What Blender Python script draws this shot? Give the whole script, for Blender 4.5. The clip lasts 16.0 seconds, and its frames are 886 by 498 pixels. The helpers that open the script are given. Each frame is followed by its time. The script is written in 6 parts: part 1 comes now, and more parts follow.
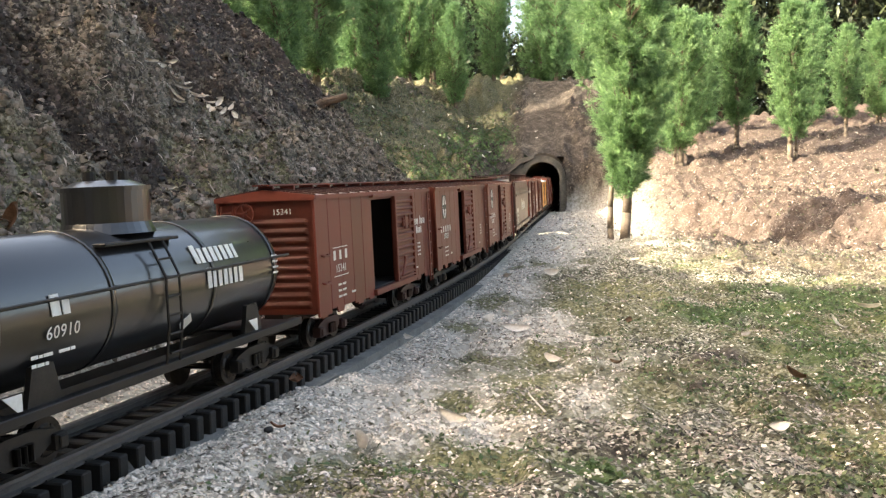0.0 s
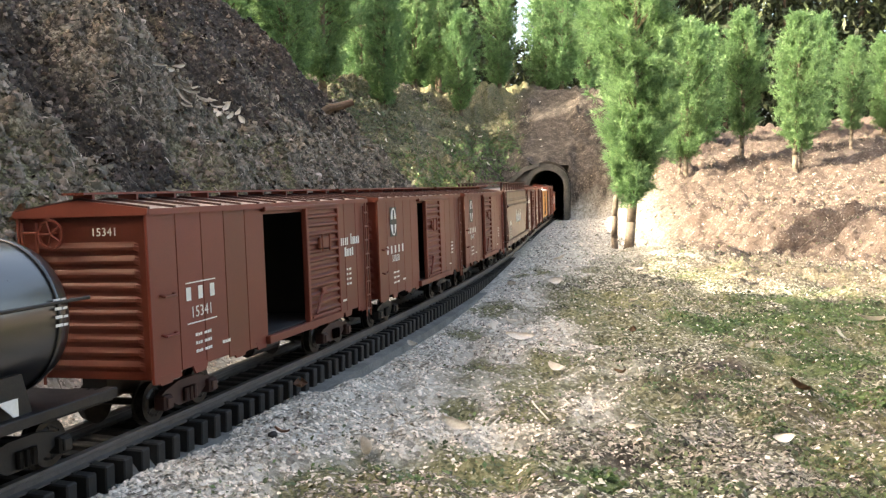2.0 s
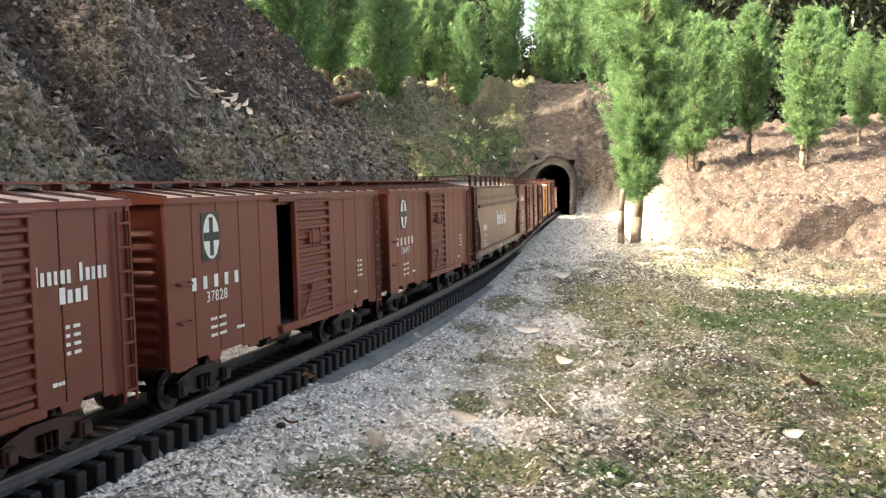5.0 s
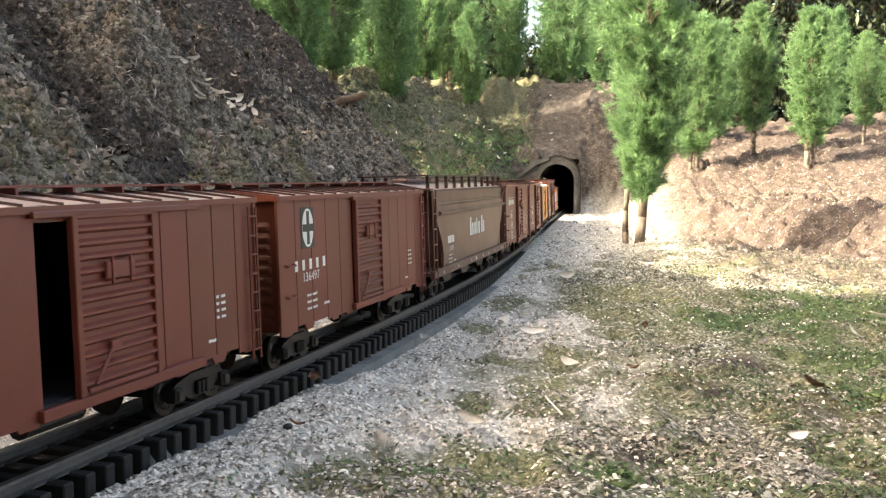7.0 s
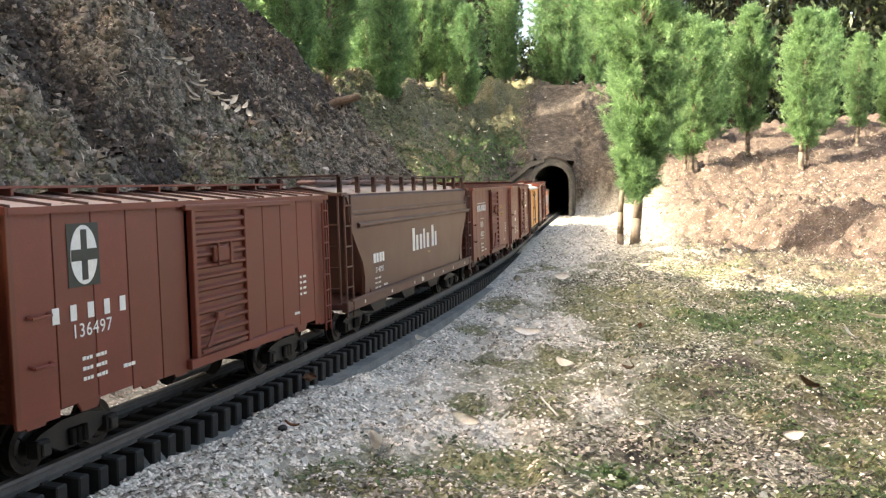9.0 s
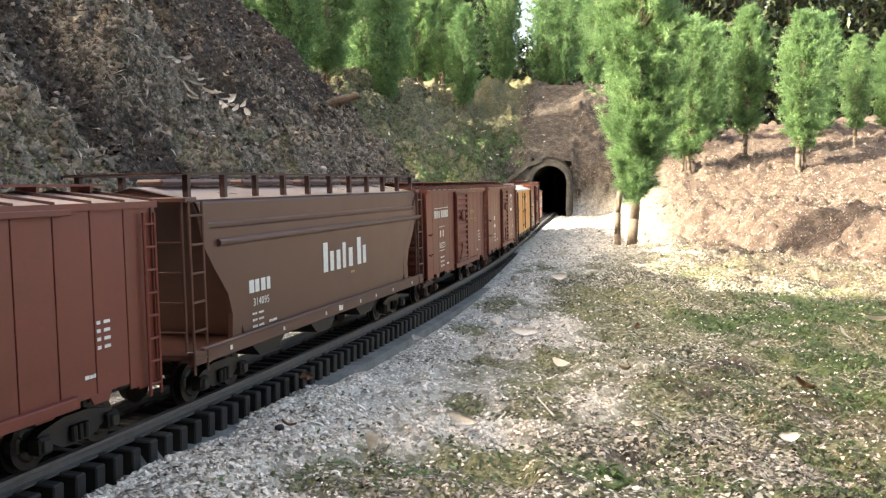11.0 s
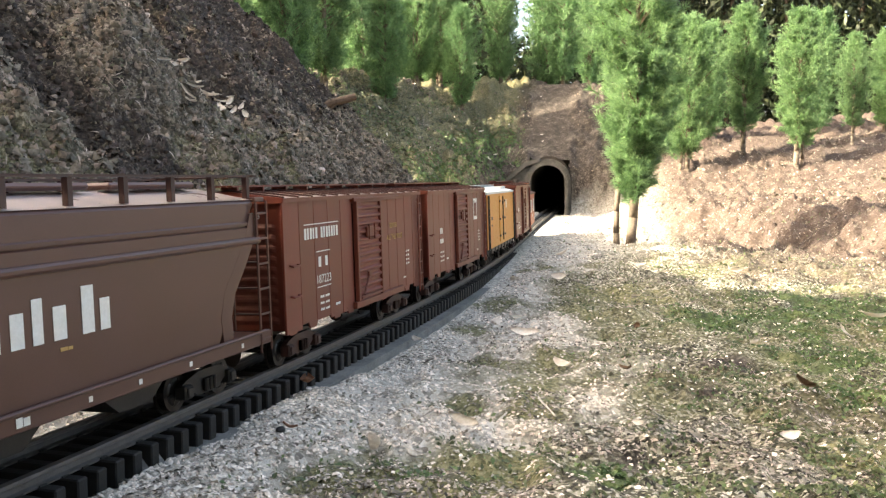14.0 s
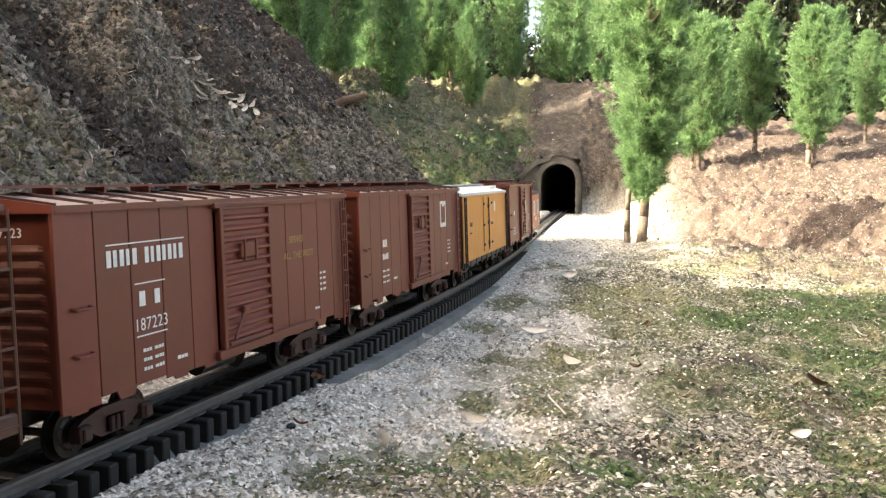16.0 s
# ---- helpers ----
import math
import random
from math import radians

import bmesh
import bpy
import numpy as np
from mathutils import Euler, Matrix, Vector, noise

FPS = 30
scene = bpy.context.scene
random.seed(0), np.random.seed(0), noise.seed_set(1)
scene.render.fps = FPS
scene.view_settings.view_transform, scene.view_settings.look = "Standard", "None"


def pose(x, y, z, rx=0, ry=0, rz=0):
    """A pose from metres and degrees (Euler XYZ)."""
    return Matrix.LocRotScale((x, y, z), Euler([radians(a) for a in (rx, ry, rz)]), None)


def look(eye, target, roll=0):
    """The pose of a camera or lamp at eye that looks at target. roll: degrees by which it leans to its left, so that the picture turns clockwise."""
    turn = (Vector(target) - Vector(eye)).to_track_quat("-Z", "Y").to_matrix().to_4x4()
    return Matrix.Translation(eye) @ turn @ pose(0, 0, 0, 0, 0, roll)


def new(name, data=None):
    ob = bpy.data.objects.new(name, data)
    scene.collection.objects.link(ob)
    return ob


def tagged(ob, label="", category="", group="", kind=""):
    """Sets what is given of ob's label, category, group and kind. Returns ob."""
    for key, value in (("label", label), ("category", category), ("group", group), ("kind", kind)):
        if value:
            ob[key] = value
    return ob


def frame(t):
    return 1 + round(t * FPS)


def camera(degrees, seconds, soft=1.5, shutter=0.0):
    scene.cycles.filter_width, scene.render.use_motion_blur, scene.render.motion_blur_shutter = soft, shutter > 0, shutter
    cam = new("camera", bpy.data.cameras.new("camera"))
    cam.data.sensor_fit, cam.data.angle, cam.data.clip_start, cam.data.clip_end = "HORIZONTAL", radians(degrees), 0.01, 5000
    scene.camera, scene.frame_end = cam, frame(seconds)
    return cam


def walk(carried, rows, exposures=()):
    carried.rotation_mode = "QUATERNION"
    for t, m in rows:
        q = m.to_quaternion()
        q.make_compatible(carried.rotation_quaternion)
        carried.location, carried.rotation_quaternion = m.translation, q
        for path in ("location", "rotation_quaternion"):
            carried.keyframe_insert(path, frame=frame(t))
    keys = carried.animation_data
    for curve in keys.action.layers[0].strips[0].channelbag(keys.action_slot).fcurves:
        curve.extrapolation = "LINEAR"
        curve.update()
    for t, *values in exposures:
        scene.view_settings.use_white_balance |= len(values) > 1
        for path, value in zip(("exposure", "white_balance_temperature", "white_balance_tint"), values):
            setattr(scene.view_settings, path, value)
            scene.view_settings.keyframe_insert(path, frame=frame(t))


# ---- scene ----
FOV = 51.6


def aim(x, y, z, tilt, lean, turn):
    a, b = radians(tilt), radians(turn)
    way = Vector((-math.sin(b) * math.cos(a), math.cos(b) * math.cos(a), -math.sin(a)))
    return look((x, y, z), Vector((x, y, z)) + way, lean)


cam = camera(FOV, 16.0, soft=1.3)
# seconds; eye (m), tilt down, lean, turn to the left (degrees)
walk(cam, [
    (0, aim(0.0094, 0.0036, 0.1748, 4.392, -0.677, -0.799)),
    (0.5, aim(0.0099, 0.0053, 0.1731, 4.237, -0.580, -0.660)),
    (1, aim(0.0093, 0.0028, 0.1742, 4.166, -0.313, -0.621)),
    (1.5, aim(0.0079, 0.0018, 0.1750, 4.083, -0.145, -0.631)),
    (2, aim(0.0070, 0.0017, 0.1752, 3.956, 0.047, -0.602)),
    (2.5, aim(0.0056, 0.0030, 0.1748, 3.877, 0.373, -0.578)),
    (3, aim(0.0058, 0.0048, 0.1723, 3.895, 0.561, -0.545)),
    (3.5, aim(0.0043, 0.0030, 0.1735, 4.058, 0.676, -0.532)),
    (4, aim(0.0035, 0.0033, 0.1734, 4.223, 0.657, -0.502)),
    (6.5, aim(0.0014, 0.0013, 0.1758, 4.389, 0.387, -0.045)),
    (7, aim(0.0010, 0.0005, 0.1764, 4.410, 0.479, -0.086)),
    (7.5, aim(0.0017, 0.0013, 0.1763, 4.398, 0.393, -0.176)),
    (8, aim(0.0012, 0.0016, 0.1757, 4.345, 0.288, -0.299)),
    (8.5, aim(0.0008, 0.0012, 0.1767, 4.309, 0.331, -0.316)),
    (9, aim(0.0010, 0.0021, 0.1753, 4.285, 0.430, -0.393)),
    (11.5, aim(0.0007, 0.0010, 0.1762, 4.324, 0.721, -0.575)),
    (12, aim(0.0013, 0.0013, 0.1762, 4.324, 0.610, -0.620)),
    (12.5, aim(0.0013, 0.0017, 0.1758, 4.305, 0.513, -0.688)),
    (13, aim(0.0016, 0.0026, 0.1761, 4.336, 0.285, -0.754)),
    (13.5, aim(0.0005, 0.0011, 0.1768, 4.320, 0.260, -0.742)),
    (14, aim(-0.0002, 0.0013, 0.1767, 4.316, 0.270, -0.654)),
    (14.5, aim(-0.0004, 0.0006, 0.1767, 4.346, 0.400, -0.511)),
    (15, aim(-0.0010, 0.0005, 0.1769, 4.400, 0.479, -0.381)),
    (15.5, aim(-0.0005, 0.0000, 0.1764, 4.404, 0.384, -0.211)),
    (16, aim(0.0000, 0.0000, 0.1758, 4.401, 0.337, -0.000)),
], exposures=((0, 2.62, 8100, 6), (2, 2.70, 8100, 6), (3, 2.74, 8100, 6), (16, 2.74, 8100, 6)))

# ---- daylight: sun from the side of the steep bank, open sky ----
SUN_FROM = Vector((-0.90, -0.20, 0.52)).normalized()
world = bpy.data.worlds.new("sky")
scene.world = world
world.use_nodes = True
wn = world.node_tree
sky = wn.nodes.new("ShaderNodeTexSky")
sky.sky_type, sky.sun_disc = "NISHITA", False
sky.sun_elevation = math.asin(SUN_FROM.z)
sky.sun_rotation = math.atan2(SUN_FROM.x, SUN_FROM.y)
sky.air_density, sky.dust_density, sky.ozone_density = 0.7, 5.0, 0.4
wn.links.new(sky.outputs[0], wn.nodes["Background"].inputs[0])
wn.nodes["Background"].inputs[1].default_value = 0.15
sun = new("sun", bpy.data.lights.new("sun", "SUN"))
sun.data.energy, sun.data.angle, sun.data.color = 3.0, radians(0.6), (1.0, 0.97, 0.92)
sun.matrix_world = look(SUN_FROM * 20, (0, 0, 0))


# ---- materials ----
def ramp(nt, stops):
    n = nt.nodes.new("ShaderNodeValToRGB")
    e = n.color_ramp.elements
    while len(e) < len(stops):
        e.new(0.5)
    for el, (p, c) in zip(e, stops):
        el.position, el.color = p, (*c, 1)
    return n


def tex(nt, scale, detail=6, rough=0.6, kind="ShaderNodeTexNoise", space="Object"):
    co = nt.nodes.new("ShaderNodeTexCoord")
    n = nt.nodes.new(kind)
    n.inputs["Scale"].default_value = scale
    if kind == "ShaderNodeTexNoise":
        n.inputs["Detail"].default_value, n.inputs["Roughness"].default_value = detail, rough
    nt.links.new(co.outputs[space], n.inputs["Vector"])
    return n


def mat(name, a, b, scale=60, rough=0.6, metal=0.0, bump=0.2, depth=0.001, fine=600, vary=0.0, island=0.0, sheen=0.0, thru=0.0):
    """Two colours mixed by a coarse and a fine noise, with relief; vary: by object, island: by loose piece."""
    m = bpy.data.materials.new(name)
    m.use_nodes = True
    nt = m.node_tree
    bs = nt.nodes["Principled BSDF"]
    bs.inputs["Roughness"].default_value, bs.inputs["Metallic"].default_value = rough, metal
    n1, n2 = tex(nt, scale), tex(nt, fine, 3)
    add = nt.nodes.new("ShaderNodeMath")
    add.operation = "MULTIPLY_ADD"
    add.inputs[1].default_value = 0.35
    nt.links.new(n2.outputs[0], add.inputs[0])
    half = nt.nodes.new("ShaderNodeMath")
    half.operation = "MULTIPLY"
    half.inputs[1].default_value = 0.65
    nt.links.new(n1.outputs[0], half.inputs[0])
    nt.links.new(half.outputs[0], add.inputs[2])
    r = ramp(nt, [(0.36, a), (0.64, b)])
    nt.links.new(add.outputs[0], r.inputs[0])
    col = r.outputs[0]
    if vary or island:
        hs = nt.nodes.new("ShaderNodeHueSaturation")
        src = nt.nodes.new("ShaderNodeObjectInfo") if vary else nt.nodes.new("ShaderNodeNewGeometry")
        mr = nt.nodes.new("ShaderNodeMapRange")
        k = vary or island
        mr.inputs["To Min"].default_value, mr.inputs["To Max"].default_value = 1 - k, 1 + k
        nt.links.new(src.outputs["Random" if vary else "Random Per Island"], mr.inputs["Value"])
        nt.links.new(mr.outputs[0], hs.inputs["Value"])
        mr2 = nt.nodes.new("ShaderNodeMapRange")
        mr2.inputs["To Min"].default_value, mr2.inputs["To Max"].default_value = 0.5 + 0.04 * k, 0.5 - 0.04 * k
        nt.links.new(src.outputs["Random" if vary else "Random Per Island"], mr2.inputs["Value"])
        nt.links.new(mr2.outputs[0], hs.inputs["Hue"])
        nt.links.new(col, hs.inputs["Color"])
        col = hs.outputs[0]
    nt.links.new(col, bs.inputs["Base Color"])
    rr = nt.nodes.new("ShaderNodeMapRange")
    rr.inputs["To Min"].default_value, rr.inputs["To Max"].default_value = max(0.05, rough - 0.12), min(1, rough + 0.12)
    nt.links.new(n1.outputs[0], rr.inputs["Value"])
    nt.links.new(rr.outputs[0], bs.inputs["Roughness"])
    if bump:
        bp = nt.nodes.new("ShaderNodeBump")
        bp.inputs["Strength"].default_value, bp.inputs["Distance"].default_value = bump, depth
        nt.links.new(add.outputs[0], bp.inputs["Height"])
        nt.links.new(bp.outputs[0], bs.inputs["Normal"])
    if thru:
        tr = nt.nodes.new("ShaderNodeBsdfTranslucent")
        nt.links.new(col, tr.inputs[0])
        mx = nt.nodes.new("ShaderNodeMixShader")
        mx.inputs[0].default_value = thru
        nt.links.new(bs.outputs[0], mx.inputs[1])
        nt.links.new(tr.outputs[0], mx.inputs[2])
        nt.links.new(mx.outputs[0], nt.nodes["Material Output"].inputs[0])
    return m


BOX_RED = mat("freight_car_red", (0.130, 0.027, 0.0155), (0.176, 0.038, 0.0215), 25, 0.46, 0, 0.15, 0.0004, 900, vary=0.12)
# both roof colours are paled to hold the sky's reflection
BOX_ROOF = mat("sky_sheen_roof", (0.36, 0.25, 0.22), (0.55, 0.43, 0.40), 25, 0.3, 0, 0.1, 0.0003, 900)
HOPPER_ROOF = mat("sky_sheen_hopper_roof", (0.36, 0.28, 0.26), (0.52, 0.44, 0.42), 20, 0.3, 0, 0.1, 0.0003, 900)
# dark red; on the trucks it also holds the shade under the cars
BOX_DARK = mat("oxide_red_and_shade", (0.030, 0.009, 0.007), (0.050, 0.014, 0.010), 25, 0.55, 0, 0.15, 0.0004, 900)
HOPPER_BROWN = mat("hopper_brown", (0.082, 0.035, 0.027), (0.102, 0.044, 0.034), 20, 0.40, 0, 0.12, 0.0004, 900)
REEFER_YELLOW = mat("reefer_yellow", (0.60, 0.245, 0.035), (0.68, 0.29, 0.05), 25, 0.5, 0, 0.15, 0.0004, 700)
ROOF_WHITE = mat("weathered_pale_roof", (0.52, 0.56, 0.56), (0.68, 0.70, 0.68), 40, 0.45, 0, 0.1, 0.0004)
CABOOSE_RED = mat("caboose_orange_red", (0.40, 0.09, 0.03), (0.48, 0.12, 0.04), 25, 0.5, 0, 0.1, 0.0004)
TANK_BLACK = mat("gloss_black_paint", (0.006, 0.006, 0.007), (0.010, 0.010, 0.011), 20, 0.32, 0, 0.08, 0.0003, 900)
BLACK_METAL = mat("blackened_metal", (0.010, 0.009, 0.009), (0.026, 0.023, 0.021), 90, 0.5, 0.3, 0.3, 0.0006)
WHEEL_STEEL = mat("worn_wheel_steel", (0.015, 0.013, 0.012), (0.05, 0.045, 0.042), 120, 0.4, 0.8, 0.1, 0.0003)
WHITE_PAINT = mat("lettering_white", (0.70, 0.69, 0.65), (0.82, 0.81, 0.78), 200, 0.55, 0, 0, 0.0002)
GOLD_PAINT = mat("lettering_faded_gold", (0.40, 0.25, 0.08), (0.50, 0.32, 0.11), 200, 0.55, 0, 0, 0.0002)
EMBLEM_GREEN = mat("emblem_dark", (0.015, 0.020, 0.016), (0.03, 0.035, 0.03), 90, 0.5, 0, 0, 0.0002)
# near-black: the shade inside the cars, put into the colour
INSIDE_SHADE = mat("car_interior_shade", (0.010, 0.009, 0.012), (0.018, 0.016, 0.018), 60, 0.8, 0, 0.2, 0.0005)
RAIL_MAT = mat("weathered_rail", (0.055, 0.052, 0.052), (0.115, 0.108, 0.105), 80, 0.45, 0.1, 0.3, 0.0006, 700)
TIE_MAT = mat("plastic_tie", (0.005, 0.0048, 0.0045), (0.018, 0.0165, 0.015), 150, 0.72, 0, 0.5, 0.001, 900, vary=0.35)
SLAB_MAT = mat("weathered_concrete", (0.10, 0.10, 0.095), (0.24, 0.235, 0.22), 25, 0.85, 0, 0.7, 0.003, 350)
STONE_MAT = mat("portal_concrete", (0.035, 0.034, 0.030), (0.15, 0.14, 0.125), 14, 0.88, 0, 0.8, 0.006, 160)
TUNNEL_MAT = mat("dark_tunnel", (0.03, 0.027, 0.025), (0.06, 0.055, 0.05), 20, 0.9, 0, 0.5, 0.004)
BARK = mat("bark", (0.085, 0.064, 0.047), (0.22, 0.175, 0.135), 60, 0.85, 0, 0.9, 0.004, 320)
BARK_DARK = mat("twig_bark", (0.07, 0.045, 0.03), (0.16, 0.11, 0.075), 80, 0.85, 0, 0.6, 0.002, 320)
NEEDLE = mat("fresh_needles", (0.112, 0.215, 0.092), (0.205, 0.340, 0.155), 9, 0.5, 0, 0, 0.001, 60, island=0.4, thru=0.5)
NEEDLE_DARK = mat("dark_needles", (0.100, 0.208, 0.092), (0.180, 0.310, 0.138), 9, 0.5, 0, 0, 0.001, 60, island=0.4, thru=0.45)
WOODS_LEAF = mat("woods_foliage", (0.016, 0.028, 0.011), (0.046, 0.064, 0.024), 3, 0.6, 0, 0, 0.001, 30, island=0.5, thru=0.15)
DEAD_LEAF = mat("dry_leaf", (0.70, 0.62, 0.52), (0.88, 0.82, 0.74), 120, 0.7, 0, 0.4, 0.001, 500, vary=0.15, thru=0.1)
BROWN_LEAF = mat("brown_leaf", (0.16, 0.085, 0.045), (0.28, 0.16, 0.09), 120, 0.7, 0, 0.4, 0.001, 500, vary=0.3, thru=0.12)
LITTER = mat("mixed_litter", (0.12, 0.098, 0.075), (0.42, 0.375, 0.315), 30, 0.8, 0, 0.4, 0.001, 400, island=0.8)
PEBBLE = mat("pale_gravel", (0.54, 0.465, 0.375), (0.83, 0.765, 0.67), 60, 0.8, 0, 0.5, 0.001, 700, island=0.5)
MOSS_LEAF = mat("ground_cover_leaf", (0.080, 0.108, 0.050), (0.185, 0.215, 0.105), 12, 0.6, 0, 0, 0.001, 90, island=0.45, thru=0.25)
FRESH_LEAF = mat("fresh_weed_leaf", (0.070, 0.130, 0.045), (0.160, 0.240, 0.090), 12, 0.5, 0, 0, 0.001, 90, island=0.4, thru=0.3)
BANK_MOSS = mat("dull_bank_moss", (0.075, 0.080, 0.047), (0.235, 0.235, 0.150), 10, 0.7, 0, 0, 0.001, 90, island=0.55, thru=0.2)
ROOT_MAT = mat("dry_roots", (0.10, 0.080, 0.060), (0.50, 0.44, 0.36), 30, 0.85, 0, 0, 0.001, 200, island=0.7)
for m, gloss, coat in ((TANK_BLACK, 0.7, 0.8), (HOPPER_ROOF, 0.7, 0.3), (BOX_ROOF, 0.8, 0.4)):
    shader = m.node_tree.nodes["Principled BSDF"]
    shader.inputs["Specular IOR Level"].default_value = gloss
    shader.inputs["Coat Weight"].default_value, shader.inputs["Coat Roughness"].default_value = coat, 0.14


# ---- plan: the track's line, ground heights ----
TS = np.linspace(-3.0, 9.0, 2401)
_q = np.clip(TS, -0.6, 3.2)
TH = 0.30546 - 0.0335 * _q - 0.03722 * _q ** 2 + 0.01093 * _q ** 3
_d = TS[1] - TS[0]
TX = np.concatenate([[0], np.cumsum(np.sin((TH[1:] + TH[:-1]) / 2) * _d)])
TY = np.concatenate([[0], np.cumsum(np.cos((TH[1:] + TH[:-1]) / 2) * _d)])
TX, TY = TX - TX[600] - 0.29396, TY - TY[600] + 0.45
GRADE, BANK = 0.0026, 0.036
PORTAL = 4.42


def track(s, off=0.0, z=0.0):
    """A point at arc length s, off metres to the right of the middle."""
    h = np.interp(s, TS, TH)
    return Vector((np.interp(s, TS, TX) + off * math.cos(h), np.interp(s, TS, TY) - off * math.sin(h), z + GRADE * s))


def heading(s):
    return float(np.interp(s, TS, TH))


def side_of(x, y):
    """Arc length and distance to the right of the track's middle, for arrays."""
    s = np.interp(y, TY, TS)
    h = np.interp(s, TS, TH)
    q = (x - np.interp(s, TS, TX)) * np.cos(h)
    s = s + (x - np.interp(s, TS, TX)) * np.sin(h)
    return s, q


def lattice(i, j, seed):
    v = np.sin(i * 127.1 + j * 311.7 + seed * 74.7) * 43758.5453
    return v - np.floor(v)


def vnoise(x, y, seed=0):
    i, j = np.floor(x), np.floor(y)
    u, v = x - i, y - j
    u, v = u * u * (3 - 2 * u), v * v * (3 - 2 * v)
    a, b = lattice(i, j, seed), lattice(i + 1, j, seed)
    c, d = lattice(i, j + 1, seed), lattice(i + 1, j + 1, seed)
    return (a * (1 - u) + b * u) * (1 - v) + (c * (1 - u) + d * u) * v - 0.5


def fbm(x, y, size, octaves=4, seed=0, gain=0.5):
    t, a, f = 0, 1.0, 1.0 / size
    for k in range(octaves):
        t = t + a * vnoise(x * f + 17.3 * k, y * f - 9.1 * k, seed + k)
        a, f = a * gain, f * 2.03
    return t


def step(v, a, b):
    t = np.clip((v - a) / (b - a), 0, 1)
    return t * t * (3 - 2 * t)


# places and sizes of moss cushions, fresh weeds and bare dark soil on the open ground
MOSS_SPOTS = ((0.11, 0.95, 0.055), (0.095, 0.80, 0.05), (-0.055, 0.63, 0.045), (0.04, 0.67, 0.05), (0.236, 1.37, 0.07), (0.153, 1.08, 0.05), (0.02, 0.86, 0.03), (0.34, 1.60, 0.11), (-0.01, 0.60, 0.04), (0.33, 0.68, 0.04), (0.06, 1.28, 0.04), (0.13, 1.50, 0.045), (0.24, 1.95, 0.07), (0.06, 1.05, 0.03))
FRESH_SPOTS = ((0.523, 1.24, 0.10), (0.487, 1.06, 0.075), (0.43, 0.88, 0.055), (0.116, 0.64, 0.025), (0.563, 1.44, 0.10), (0.404, 1.36, 0.07), (-0.008, 0.63, 0.018), (0.135, 1.16, 0.03),
               (0.642, 1.55, 0.10), (0.74, 1.50, 0.10), (0.66, 1.25, 0.08))
SOIL_SPOTS = ((0.354, 0.80, 0.05), (0.11, 0.62, 0.03), (0.146, 0.69, 0.03), (0.712, 1.96, 0.09), (0.313, 0.655, 0.04), (0.341, 1.03, 0.04), (0.24, 0.90, 0.04), (0.239, 0.78, 0.035), (0.17, 0.88, 0.03), (0.80, 1.80, 0.08))


def spots(x, y, places, seed):
    """How far a point lies inside one of the ragged patches, 0 to 1."""
    wob, v = 1.2 * fbm(x, y, 0.08, 3, seed, 0.65), 0 * x
    for mx, my, mr in places:
        v = np.maximum(v, 1 - step(np.hypot(x - mx, (y - my) * 0.7) / mr + wob, 0.45, 1.15))
    return v


def lawn_parts(x, y):
    """Shares of fresh weeds and of bare dark soil, before the other covers."""
    return spots(x, y, FRESH_SPOTS, 53), spots(x, y, SOIL_SPOTS, 57)


def rib_field(x, y, s, q):
    """Ribs and gullies that run down the steep bank."""
    w = y + 0.22 * fbm(x, y, 0.22, 3, 5, 0.55)
    hi = step(-q, 0.34, 0.50)
    v = 0.055 * np.exp(-((w - 1.50) / 0.08) ** 2) - 0.085 * np.exp(-((w - 1.30) / 0.085) ** 2) * step(-q, 0.22, 0.36) + 0.035 * np.exp(-((w - 1.10) / 0.08) ** 2)
    v = v - 0.075 * hi * np.exp(-((w - 1.72) / 0.09) ** 2) + 0.030 * (1 - hi) * np.exp(-((w - 1.70) / 0.10) ** 2)
    return v + 0.07 * fbm(s + 0.30 * q, q * 0.35, 0.24, 3, 8, 0.55)


def bank_earth(x, y, s, q):
    """Share of bare dark earth on the steep bank: the gullies, and the fresh cut near its end."""
    gully = step(-rib_field(x, y, s, q) + 0.05 * fbm(x, y, 0.10, 3, 63), 0.012, 0.045)
    cut = step(y + 0.35 * fbm(x, y, 0.25, 2, 65), 1.72, 1.90) * step(-q + 0.3 * fbm(x, y, 0.2, 2, 67), 0.24, 0.36)
    return 0.95 * np.maximum(gully, cut)


